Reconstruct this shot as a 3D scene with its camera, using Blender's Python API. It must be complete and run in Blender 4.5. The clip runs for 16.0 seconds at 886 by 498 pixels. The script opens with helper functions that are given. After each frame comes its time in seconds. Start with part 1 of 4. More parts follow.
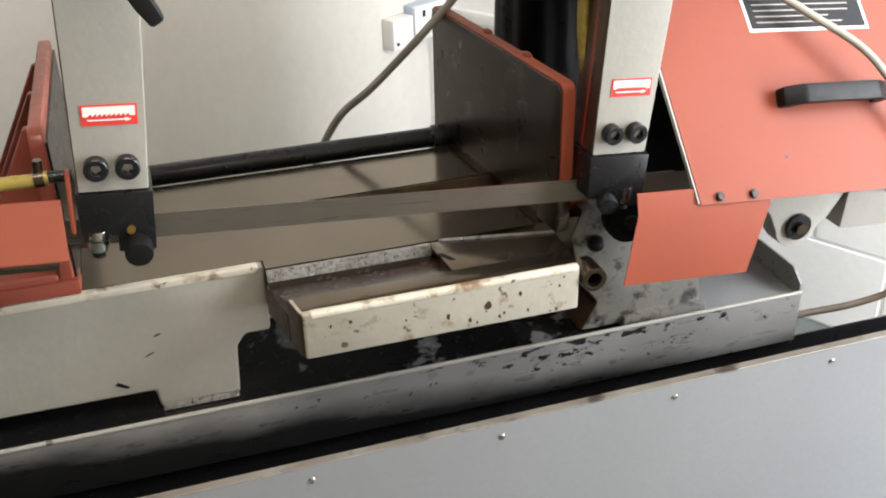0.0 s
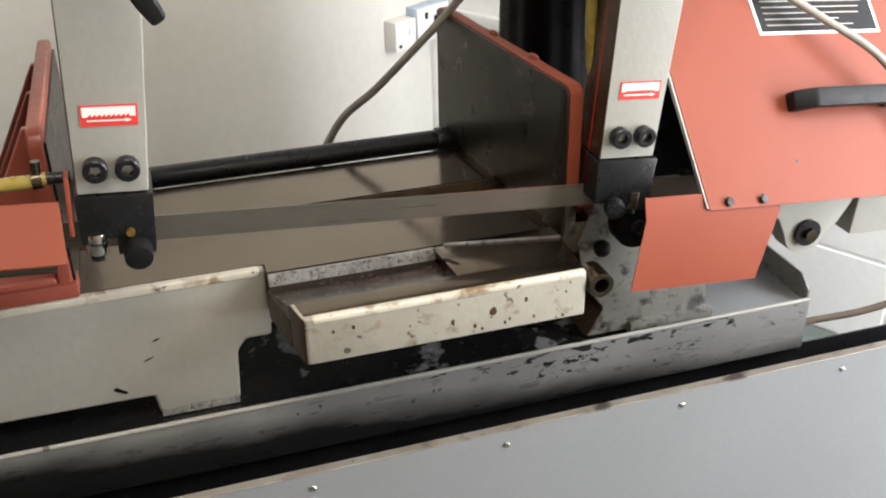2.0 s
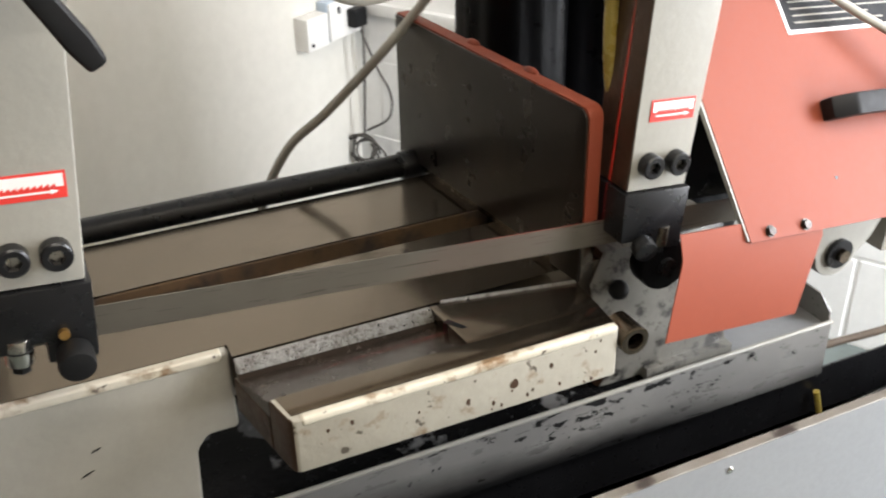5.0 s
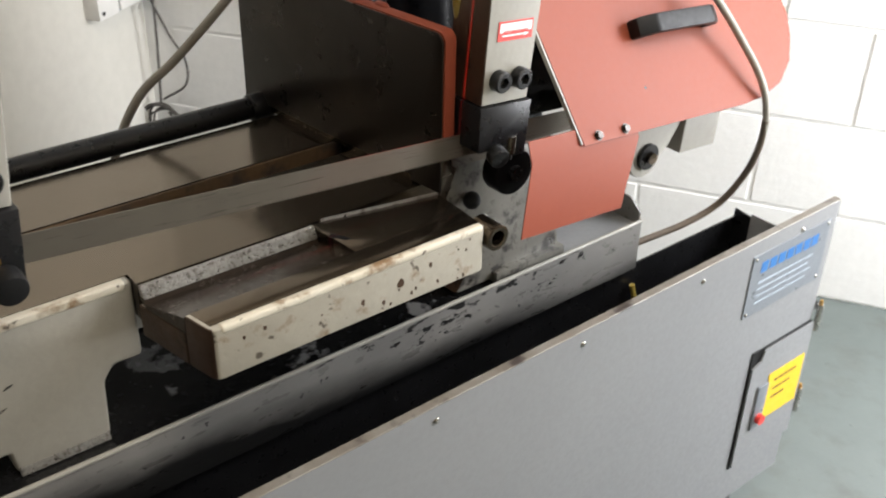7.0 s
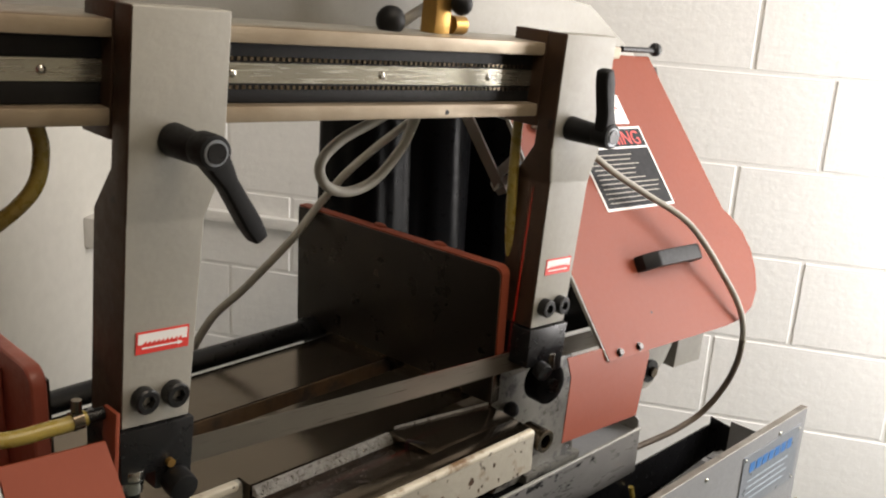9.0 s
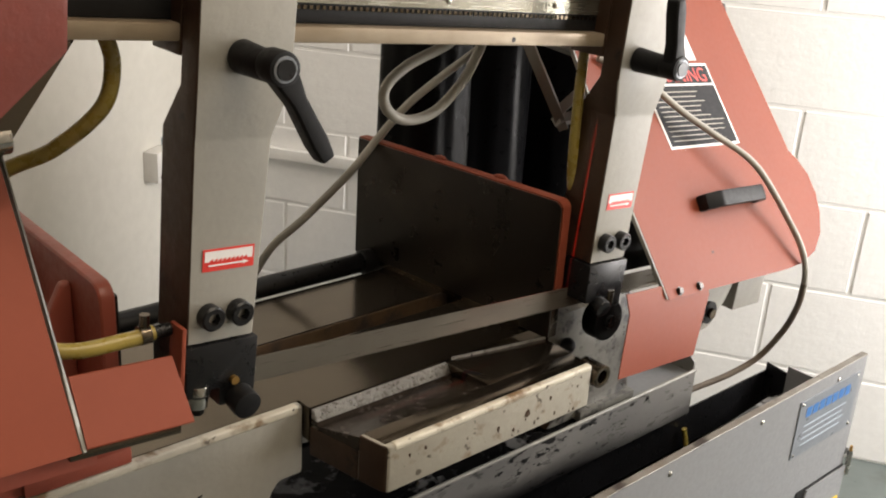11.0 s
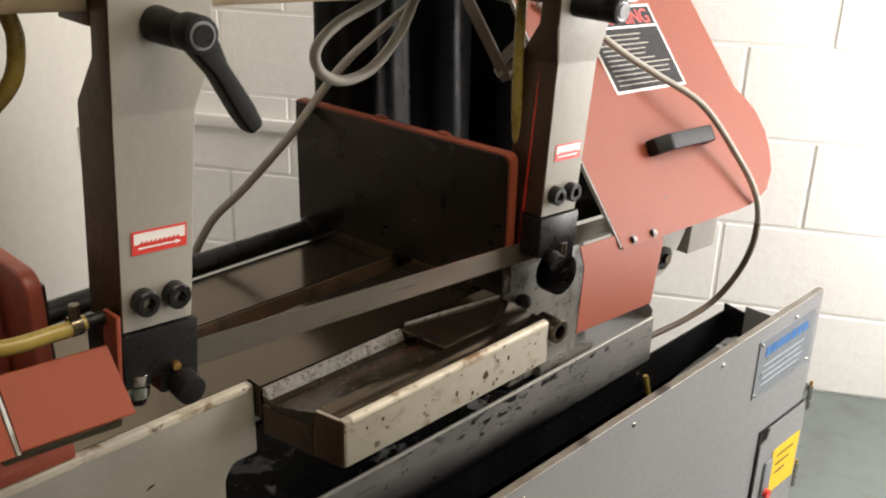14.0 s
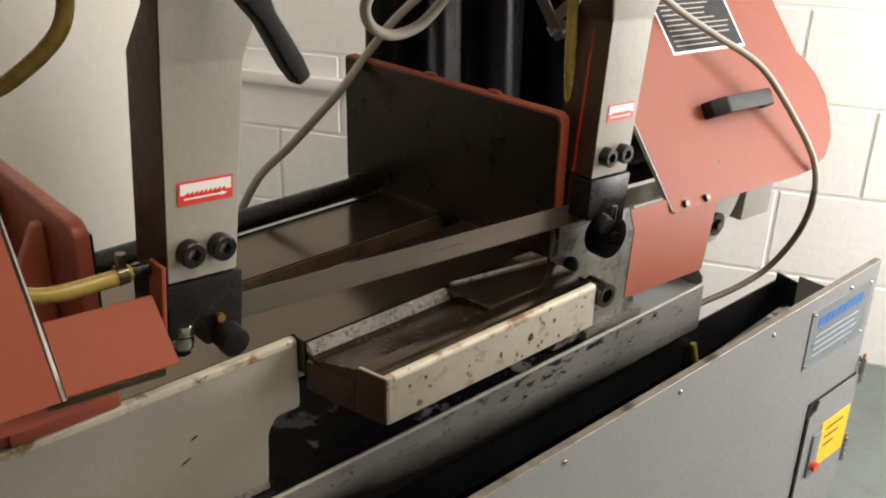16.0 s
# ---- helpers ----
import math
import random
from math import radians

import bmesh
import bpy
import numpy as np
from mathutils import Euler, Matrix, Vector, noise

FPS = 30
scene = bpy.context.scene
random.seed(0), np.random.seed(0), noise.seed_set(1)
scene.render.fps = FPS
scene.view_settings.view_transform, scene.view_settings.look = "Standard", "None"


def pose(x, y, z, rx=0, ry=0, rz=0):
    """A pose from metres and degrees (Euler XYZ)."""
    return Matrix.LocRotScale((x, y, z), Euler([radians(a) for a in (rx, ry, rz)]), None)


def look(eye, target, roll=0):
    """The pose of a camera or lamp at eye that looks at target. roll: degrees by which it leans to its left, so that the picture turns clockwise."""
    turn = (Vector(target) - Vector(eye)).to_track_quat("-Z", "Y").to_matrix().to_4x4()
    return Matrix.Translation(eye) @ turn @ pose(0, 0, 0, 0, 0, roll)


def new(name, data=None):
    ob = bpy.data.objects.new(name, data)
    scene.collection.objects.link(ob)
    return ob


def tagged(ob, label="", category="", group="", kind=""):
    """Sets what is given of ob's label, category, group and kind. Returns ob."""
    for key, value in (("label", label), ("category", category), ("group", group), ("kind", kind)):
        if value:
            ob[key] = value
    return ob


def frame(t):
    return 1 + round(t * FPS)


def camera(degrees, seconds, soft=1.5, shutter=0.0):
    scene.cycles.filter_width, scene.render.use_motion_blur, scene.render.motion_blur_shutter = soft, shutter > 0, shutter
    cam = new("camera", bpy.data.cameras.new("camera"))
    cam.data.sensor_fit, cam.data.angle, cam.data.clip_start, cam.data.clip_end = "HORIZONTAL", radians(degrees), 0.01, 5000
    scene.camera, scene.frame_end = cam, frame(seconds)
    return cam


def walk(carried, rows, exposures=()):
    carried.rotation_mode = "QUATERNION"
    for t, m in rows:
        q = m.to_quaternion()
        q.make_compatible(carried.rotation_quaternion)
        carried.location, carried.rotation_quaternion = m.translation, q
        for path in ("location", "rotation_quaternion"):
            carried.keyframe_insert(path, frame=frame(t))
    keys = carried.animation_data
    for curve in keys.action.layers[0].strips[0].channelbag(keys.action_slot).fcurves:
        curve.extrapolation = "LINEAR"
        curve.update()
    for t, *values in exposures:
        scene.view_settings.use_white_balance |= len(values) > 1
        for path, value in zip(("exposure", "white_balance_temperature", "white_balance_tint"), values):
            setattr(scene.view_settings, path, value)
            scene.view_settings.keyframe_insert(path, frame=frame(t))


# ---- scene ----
cam = camera(47.5, 16.0, soft=2.0, shutter=0.5)
PATH = [
    (0, (-0.1258, -0.9721, 1.3997), (0.2577, 0.2866, 0.6796), -1.30),
    (0.5, (-0.1248, -0.9804, 1.4004), (0.2616, 0.2805, 0.6856), -1.31),
    (1, (-0.1202, -0.9765, 1.3992), (0.2652, 0.2856, 0.6862), -1.26),
    (1.5, (-0.1190, -0.9635, 1.3971), (0.2675, 0.2971, 0.6820), -1.18),
    (2, (-0.1266, -0.9527, 1.3917), (0.2587, 0.3078, 0.6757), -0.99),
    (2.5, (-0.1254, -0.9430, 1.3936), (0.2593, 0.3154, 0.6736), -0.90),
    (3, (-0.1256, -0.9312, 1.3940), (0.2503, 0.3311, 0.6761), -0.81),
    (5.5, (-0.1899, -0.6737, 1.3486), (0.4789, 0.4304, 0.5846), -0.52),
    (6, (-0.2191, -0.6834, 1.3382), (0.5833, 0.3224, 0.5672), 1.31),
    (6.5, (-0.2446, -0.7504, 1.3414), (0.5236, 0.2745, 0.5608), 1.32),
    (7, (-0.3295, -0.7447, 1.3560), (0.4906, 0.2473, 0.5857), 1.39),
    (7.5, (-0.4692, -0.7194, 1.3609), (0.4636, 0.1882, 0.6151), 1.74),
    (8, (-0.5508, -0.7213, 1.3852), (0.4474, 0.1925, 0.7382), 2.62),
    (8.5, (-0.5827, -0.7369, 1.4173), (0.4406, 0.2212, 0.8835), 3.06),
    (9, (-0.5989, -0.7485, 1.4282), (0.4112, 0.2563, 0.9589), 3.39),
    (9.5, (-0.6097, -0.7496, 1.4192), (0.3586, 0.2862, 0.9298), 3.40),
    (10, (-0.6114, -0.7400, 1.4086), (0.3407, 0.2974, 0.8916), 3.70),
    (12.5, (-0.6107, -0.7451, 1.4018), (0.3290, 0.2788, 0.8374), 3.12),
    (13, (-0.6021, -0.7415, 1.4019), (0.3670, 0.2489, 0.8276), 2.62),
    (13.5, (-0.5805, -0.7325, 1.4091), (0.4181, 0.2251, 0.8295), 1.41),
    (14, (-0.5747, -0.7186, 1.3973), (0.3996, 0.2488, 0.7933), 1.22),
    (14.5, (-0.5622, -0.7018, 1.3912), (0.3968, 0.2702, 0.7702), 1.48),
    (15, (-0.5558, -0.6952, 1.3870), (0.3887, 0.2766, 0.7439), 1.60),
    (15.5, (-0.5589, -0.7064, 1.3874), (0.3554, 0.2851, 0.7309), 1.45),
    (16, (-0.5665, -0.7126, 1.3859), (0.3411, 0.2870, 0.7323), 1.32),
]
walk(cam, [(t, look(e, a, r)) for t, e, a, r in PATH],
     exposures=[(0.0, -0.02, 6100, 11), (3.0, -0.08, 6100, 11), (5.5, 0.02, 6100, 11), (7.2, -0.35, 6250, 11), (8.0, -0.5, 6450, 12), (9.0, -0.9, 6700, 13),
                (10.0, -0.84, 6750, 13), (12.5, -0.6, 6750, 13), (16.0, -0.63, 6800, 12)])

# ---- light ----
world = bpy.data.worlds.new("world")
scene.world = world
world.use_nodes = True
wn = world.node_tree
sky = wn.nodes.new("ShaderNodeTexSky")
sky.sky_type, sky.sun_disc = "NISHITA", False
sky.sun_elevation, sky.sun_rotation = radians(35), radians(120)
wn.links.new(sky.outputs[0], wn.nodes["Background"].inputs[0])
wn.nodes["Background"].inputs[1].default_value = 0.08

ROOM = pose(0.739, 1.860, 0, 0, 0, -58.6)     # room corner; x along the block wall, y outwards
BOW = pose(0.696, 0.0035, 0.7424, 0, 4.4, 0)      # saw bow about its hinge bolt, blade end raised
COVER = BOW @ pose(-0.009, 0.002, 0.083, -32.2)  # the leaning plane of the wheel covers
WORLD = Matrix()


def area(name, m, sx, sy, watts, color):
    lamp = bpy.data.lights.new(name, "AREA")
    lamp.shape, lamp.size, lamp.size_y, lamp.energy, lamp.color = "RECTANGLE", sx, sy, watts, color
    ob = new(name, lamp)
    ob.matrix_world = m
    return ob


# daylight in the window opening of the wall behind and to the side of the camera
area("window_daylight", ROOM @ pose(2.88, -0.44, 1.35, 0, 90, 0), 1.8, 0.7, 100, (1.0, 0.995, 0.985))
# two ceiling tubes in front of the saw
area("tube_light", ROOM @ pose(1.85, -2.05, 2.84, 0, 0, 0), 0.12, 1.4, 24, (1.0, 0.88, 0.71))
area("tube_light", ROOM @ pose(2.45, -2.05, 2.84, 0, 0, 0), 0.12, 1.4, 24, (1.0, 0.88, 0.71))

# red line laser under the saw beam, fanned out in the plane of the blade
laser = bpy.data.lights.new("line_laser", "SPOT")
laser.spot_size, laser.spot_blend, laser.energy, laser.color, laser.shadow_soft_size = radians(76), 0.0, 50.0, (1.0, 0.02, 0.01), 0.0004
laser_ob = new("line_laser", laser)
laser_ob.matrix_world = BOW @ pose(-0.68, 0.0626, 0.42, 1.6, -38, 0) @ Matrix.Diagonal((1, 0.004, 1, 1))


# ---- materials ----
def nodes(name):
    m = bpy.data.materials.new(name)
    m.use_nodes = True
    t = m.node_tree
    return m, t, t.nodes["Principled BSDF"]


def noise_fac(t, scale, lo, hi, detail=6.0, vec=None, rough=0.6):
    n = t.nodes.new("ShaderNodeTexNoise")
    n.inputs["Scale"].default_value, n.inputs["Detail"].default_value, n.inputs["Roughness"].default_value = scale, detail, rough
    if vec is None:
        c = t.nodes.new("ShaderNodeTexCoord")
        vec = c.outputs["Object"]
    t.links.new(vec, n.inputs["Vector"])
    r = t.nodes.new("ShaderNodeMapRange")
    r.inputs["From Min"].default_value, r.inputs["From Max"].default_value = lo, hi
    t.links.new(n.outputs["Fac"], r.inputs["Value"])
    return r.outputs[0]


def stretched(t, sx, sy, sz):
    c = t.nodes.new("ShaderNodeTexCoord")
    m = t.nodes.new("ShaderNodeMapping")
    m.inputs["Scale"].default_value = (sx, sy, sz)
    t.links.new(c.outputs["Object"], m.inputs["Vector"])
    return m.outputs[0]


def blend(t, fac, a, b):
    m = t.nodes.new("ShaderNodeMix")
    m.data_type = "RGBA"
    for sock, v in ((m.inputs[0], fac), (m.inputs[6], a), (m.inputs[7], b)):
        if isinstance(v, (tuple, float)):
            sock.default_value = (*v, 1) if isinstance(v, tuple) else v
        else:
            t.links.new(v, sock)
    return m.outputs[2]


def surface(name, a, b, rough=0.5, metal=0.0, big=6.0, fine=60.0, bump=0.15, dirt=None, dirt_at=(8.0, 0.62, 0.68), dist=0.001,
            spots=None, spots_at=(60.0, 0.7, 0.74), grain=None, spec=0.5, mottle=0.35, vary=0.1):
    m, t, p = nodes(name)
    col = blend(t, noise_fac(t, big, 0.35, 0.65), a, b)
    vec = stretched(t, *grain) if grain else None
    fin = noise_fac(t, fine, 0.3, 0.7, 8.0, vec)
    dark = tuple(c * 0.82 for c in a)
    mix = t.nodes.new("ShaderNodeMath")
    mix.operation = "MULTIPLY"
    mix.inputs[1].default_value = mottle
    t.links.new(fin, mix.inputs[0])
    col = blend(t, mix.outputs[0], col, dark)
    rr = t.nodes.new("ShaderNodeMapRange")
    rr.inputs["To Min"].default_value, rr.inputs["To Max"].default_value = max(rough - vary, 0.05), min(rough + vary, 1)
    t.links.new(fin, rr.inputs["Value"])
    if dirt:
        col = blend(t, noise_fac(t, *dirt_at), col, dirt)
    if spots:
        col = blend(t, noise_fac(t, *spots_at, 3.0), col, spots)
    t.links.new(col, p.inputs["Base Color"])
    t.links.new(rr.outputs[0], p.inputs["Roughness"])
    p.inputs["Metallic"].default_value = metal
    p.inputs["Specular IOR Level"].default_value = spec
    if bump:
        bm_ = t.nodes.new("ShaderNodeBump")
        bm_.inputs["Strength"].default_value, bm_.inputs["Distance"].default_value = bump, dist
        t.links.new(fin, bm_.inputs["Height"])
        t.links.new(bm_.outputs[0], p.inputs["Normal"])
    return m


M_CAST = surface("grey cast paint", (0.33, 0.318, 0.280), (0.295, 0.284, 0.248), 0.45, 0, 5, 90, 0.2,
                 spots=(0.10, 0.09, 0.08), spots_at=(28.0, 0.735, 0.75))
M_BED = surface("grey cream bed paint", (0.35, 0.335, 0.29), (0.30, 0.287, 0.245), 0.45, 0, 5, 90, 0.2,
                spots=(0.10, 0.09, 0.08), spots_at=(28.0, 0.735, 0.75))
M_BLOCKP = surface("chipped cream paint", (0.37, 0.348, 0.290), (0.32, 0.298, 0.245), 0.45, 0, 9, 70, 0.3,
                   dirt=(0.20, 0.145, 0.085), dirt_at=(34.0, 0.58, 0.70), spots=(0.10, 0.085, 0.065), spots_at=(52.0, 0.655, 0.68))
M_COLUMN = surface("oily cream casting", (0.22, 0.212, 0.186), (0.13, 0.124, 0.108), 0.33, 0.1, 12, 80, 0.3,
                   dirt=(0.045, 0.042, 0.038), dirt_at=(30.0, 0.52, 0.62), spots=(0.02, 0.16, 0.14), spots_at=(18.0, 0.74, 0.78))
M_PANEL = surface("grey sheet paint", (0.245, 0.250, 0.255), (0.220, 0.225, 0.232), 0.4, 0, 2.5, 140, 0.06)
M_TRAY = surface("greasy grey tray", (0.23, 0.225, 0.213), (0.17, 0.166, 0.158), 0.33, 0.1, 5, 60, 0.2,
                 dirt=(0.05, 0.05, 0.05), dirt_at=(5.0, 0.66, 0.76), spots=(0.02, 0.02, 0.02), spots_at=(58.0, 0.685, 0.71), grain=(0.4, 1, 1.6))
tray_t = M_TRAY.node_tree                      # jagged oil smear plus painted shade along the tray foot, deeper to the left
tray_p = tray_t.nodes["Principled BSDF"]
tray_c = tray_t.nodes.new("ShaderNodeTexCoord")
tray_s = tray_t.nodes.new("ShaderNodeSeparateXYZ")
tray_t.links.new(tray_c.outputs["Object"], tray_s.inputs[0])
tray_n = noise_fac(tray_t, 16.0, 0.0, 1.0, 8.0, stretched(tray_t, 0.35, 1, 1))
tray_a = tray_t.nodes.new("ShaderNodeMath")
tray_a.operation = "MULTIPLY_ADD"
tray_a.inputs[1].default_value = 0.05
tray_t.links.new(tray_n, tray_a.inputs[0])
tray_x = tray_t.nodes.new("ShaderNodeMath")
tray_x.operation, tray_x.inputs[1].default_value = "MULTIPLY_ADD", 0.06
tray_t.links.new(tray_s.outputs[0], tray_x.inputs[0])
tray_t.links.new(tray_s.outputs[2], tray_x.inputs[2])
tray_t.links.new(tray_x.outputs[0], tray_a.inputs[2])
tray_r = tray_t.nodes.new("ShaderNodeMapRange")
tray_r.inputs["From Min"].default_value, tray_r.inputs["From Max"].default_value = 0.018, -0.020
tray_t.links.new(tray_a.outputs[0], tray_r.inputs["Value"])
tray_old = tray_p.inputs["Base Color"].links[0].from_socket
tray_t.links.new(blend(tray_t, tray_r.outputs[0], tray_old, (0.012, 0.012, 0.012)), tray_p.inputs["Base Color"])
tray_m = tray_t.nodes.new("ShaderNodeVectorMath")       # oil flecks flung along the rim beside the column
tray_m.operation, tray_m.inputs[1].default_value = "DISTANCE", (0.15, 0, 0.0)
tray_f = tray_t.nodes.new("ShaderNodeMapping")
tray_f.inputs["Scale"].default_value, tray_f.inputs["Location"].default_value = (0.33, 0.0, 3.2), (0, 0, -0.006)
tray_t.links.new(tray_c.outputs["Object"], tray_f.inputs["Vector"])
tray_t.links.new(tray_f.outputs[0], tray_m.inputs[0])
tray_q = noise_fac(tray_t, 85.0, 0.0, 1.0, 4.0, stretched(tray_t, 0.45, 1, 1))
tray_d = tray_t.nodes.new("ShaderNodeMath")
tray_d.operation, tray_d.inputs[1].default_value = "MULTIPLY_ADD", -1.6
tray_t.links.new(tray_m.outputs["Value"], tray_d.inputs[0])
tray_t.links.new(tray_q, tray_d.inputs[2])
tray_e = tray_t.nodes.new("ShaderNodeMapRange")
tray_e.inputs["From Min"].default_value, tray_e.inputs["From Max"].default_value = 0.48, 0.50
tray_t.links.new(tray_d.outputs[0], tray_e.inputs["Value"])
tray_old = tray_p.inputs["Base Color"].links[0].from_socket
tray_t.links.new(blend(tray_t, tray_e.outputs[0], tray_old, (0.012, 0.012, 0.012)), tray_p.inputs["Base Color"])
# dark brown with the shade of -x sides painted in; also fills chips
M_SIDE = surface("brown shaded side and bare chips", (0.075, 0.042, 0.025), (0.048, 0.027, 0.017), 0.4, 0.3, 12, 70, 0.3,
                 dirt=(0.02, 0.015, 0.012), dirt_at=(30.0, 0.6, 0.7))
M_HOUSE = surface("dull dark red paint", (0.20, 0.040, 0.026), (0.15, 0.032, 0.022), 0.45, 0, 7, 90, 0.2)
M_DARKW = surface("dark workshop wall", (0.16, 0.13, 0.10), (0.12, 0.10, 0.08), 0.7, 0, 2, 30, 0.1)
M_TRAYIN = surface("oil soaked tray floor", (0.008, 0.008, 0.009), (0.012, 0.012, 0.012), 0.22, 0, 6, 60, 0.3,
                   dirt=(0.20, 0.20, 0.20), dirt_at=(7.0, 0.58, 0.61))
M_STEEL = surface("worn table steel", (0.165, 0.135, 0.102), (0.120, 0.098, 0.073), 0.155, 0.95, 1.6, 45, 0.012, grain=(0.6, 2.0, 2.0), mottle=0.10, vary=0.04,
                  dirt=(0.085, 0.06, 0.04), dirt_at=(4.0, 0.52, 0.8), spots=(0.04, 0.03, 0.022), spots_at=(26.0, 0.70, 0.76))
M_JAW = surface("dark jaw steel", (0.017, 0.013, 0.010), (0.026, 0.020, 0.015), 0.3, 0.5, 3, 25, 0.03, mottle=0.25, vary=0.05,
                dirt=(0.045, 0.034, 0.024), dirt_at=(5.0, 0.56, 0.8))
M_RUST = surface("rusty slot", (0.135, 0.082, 0.040), (0.07, 0.044, 0.025), 0.6, 0.2, 14, 80, 0.4, dirt=(0.04, 0.03, 0.025), dirt_at=(20, 0.5, 0.65))
M_OILR = surface("oily brown steel", (0.040, 0.029, 0.021), (0.024, 0.018, 0.014), 0.22, 0.4, 12, 60, 0.06)
M_ROUGH = surface("bare ground edge", (0.50, 0.48, 0.44), (0.36, 0.34, 0.30), 0.34, 0.75, 40, 220, 1.0, dist=0.005, dirt=(0.16, 0.14, 0.11), dirt_at=(150.0, 0.52, 0.66))
M_ORANGE = surface("salmon red paint", (0.245, 0.058, 0.030), (0.222, 0.051, 0.026), 0.5, 0, 3, 120, 0.02, mottle=0.14, vary=0.05, spec=0.2,
                   spots=(0.12, 0.06, 0.05), spots_at=(14.0, 0.80, 0.81))
M_RED = surface("red cast paint", (0.33, 0.080, 0.050), (0.27, 0.062, 0.040), 0.4, 0, 7, 90, 0.2,
                dirt=(0.10, 0.05, 0.04), dirt_at=(15.0, 0.68, 0.78))
M_BLACK = surface("black oxide steel", (0.006, 0.006, 0.0065), (0.010, 0.010, 0.011), 0.30, 0.0, 15, 90, 0.08, spec=0.36, mottle=0.2, vary=0.05)
M_PLASTIC = surface("black plastic", (0.006, 0.006, 0.0065), (0.009, 0.009, 0.009), 0.5, 0, 10, 160, 0.06, spec=0.22)
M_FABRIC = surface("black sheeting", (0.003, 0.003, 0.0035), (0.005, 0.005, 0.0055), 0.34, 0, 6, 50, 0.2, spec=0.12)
M_BLADE = surface("saw blade steel", (0.165, 0.148, 0.122), (0.135, 0.12, 0.098), 0.34, 0.7, 8, 60, 0.03, grain=(0.15, 1, 14), mottle=0.1)
M_STRIP = surface("dull scale strip", (0.13, 0.108, 0.082), (0.085, 0.07, 0.054), 0.22, 0.9, 4, 60, 0.05, grain=(0.3, 2, 6))
M_SCALE = surface("polished scale strip", (0.42, 0.40, 0.33), (0.34, 0.33, 0.28), 0.24, 0.9, 5, 60, 0.03, grain=(0.3, 2, 6), mottle=0.15)
M_WORN = surface("worn cream edge", (0.60, 0.56, 0.46), (0.50, 0.455, 0.355), 0.45, 0, 14, 90, 0.3,
                 dirt=(0.19, 0.12, 0.06), dirt_at=(24.0, 0.54, 0.66), spots=(0.10, 0.08, 0.06), spots_at=(70.0, 0.66, 0.70))
M_EDGE = surface("worn grey sheet edge", (0.24, 0.225, 0.20), (0.15, 0.125, 0.10), 0.4, 0.2, 14, 90, 0.3, dirt=(0.05, 0.04, 0.035), dirt_at=(22.0, 0.54, 0.66), grain=(0.3, 1, 1))
M_BRIGHT = surface("bright steel", (0.62, 0.60, 0.56), (0.5, 0.48, 0.45), 0.22, 1.0, 8, 60, 0.05)
M_BRASS = surface("brass", (0.55, 0.33, 0.10), (0.45, 0.26, 0.08), 0.35, 0.9, 20, 80, 0.1)
M_RAIL = surface("tan worn rail", (0.25, 0.195, 0.13), (0.36, 0.30, 0.22), 0.38, 0.35, 9, 60, 0.12, grain=(0.5, 2, 2))
M_HOSE = surface("yellow hose", (0.33, 0.25, 0.055), (0.26, 0.19, 0.045), 0.3, 0, 10, 60, 0.05)
M_CABLE = surface("grey cable", (0.36, 0.34, 0.29), (0.29, 0.27, 0.23), 0.5, 0, 20, 200, 0.15)
M_CABLED = surface("dark cable", (0.06, 0.055, 0.05), (0.10, 0.09, 0.08), 0.45, 0, 20, 200, 0.1)
M_CABLEB = surface("brown lower cable", (0.16, 0.125, 0.095), (0.11, 0.085, 0.065), 0.45, 0, 20, 200, 0.1)
M_WHITE = surface("white plastic", (0.78, 0.76, 0.72), (0.72, 0.70, 0.66), 0.35, 0, 6, 80, 0.03)
M_BLUEG = surface("blue grey box", (0.45, 0.52, 0.60), (0.40, 0.47, 0.55), 0.5, 0, 6, 80, 0.05)
M_STICKER = surface("sticker white", (0.82, 0.80, 0.78), (0.78, 0.76, 0.74), 0.4, 0, 6, 80, 0.02)
M_STICKR = surface("sticker red", (0.70, 0.045, 0.035), (0.66, 0.04, 0.03), 0.4, 0, 6, 80, 0.02)
M_STICKK = surface("sticker black", (0.02, 0.02, 0.022), (0.025, 0.025, 0.027), 0.6, 0, 6, 80, 0.02, spec=0.15)
M_YELLOW = surface("yellow label", (0.80, 0.52, 0.015), (0.76, 0.48, 0.012), 0.45, 0, 6, 80, 0.02)
M_BLUE = surface("blue print", (0.03, 0.16, 0.42), (0.03, 0.14, 0.38), 0.4, 0, 6, 80, 0.02)
M_PLATE = surface("grey name plate", (0.24, 0.26, 0.285), (0.22, 0.24, 0.265), 0.35, 0.3, 6, 80, 0.03)
M_WALLB = surface("white painted block", (0.88, 0.872, 0.85), (0.85, 0.84, 0.815), 0.55, 0, 3, 45, 0.35, dist=0.0015,
                  spots=(0.5, 0.48, 0.44), spots_at=(9.0, 0.76, 0.80))
M_WALLS = surface("cream painted plaster", (0.66, 0.635, 0.57), (0.63, 0.605, 0.54), 0.6, 0, 1.2, 30, 0.08)
M_FLOOR = surface("pale green floor paint", (0.135, 0.158, 0.150), (0.115, 0.136, 0.128), 0.5, 0, 1.8, 14, 0.25, dist=0.002,
                  dirt=(0.092, 0.100, 0.090), dirt_at=(9.0, 0.50, 0.75), spots=(0.06, 0.058, 0.048), spots_at=(30.0, 0.68, 0.76))
M_CEIL = surface("white ceiling", (0.75, 0.74, 0.72), (0.72, 0.71, 0.69), 0.8, 0, 2, 40, 0.1)


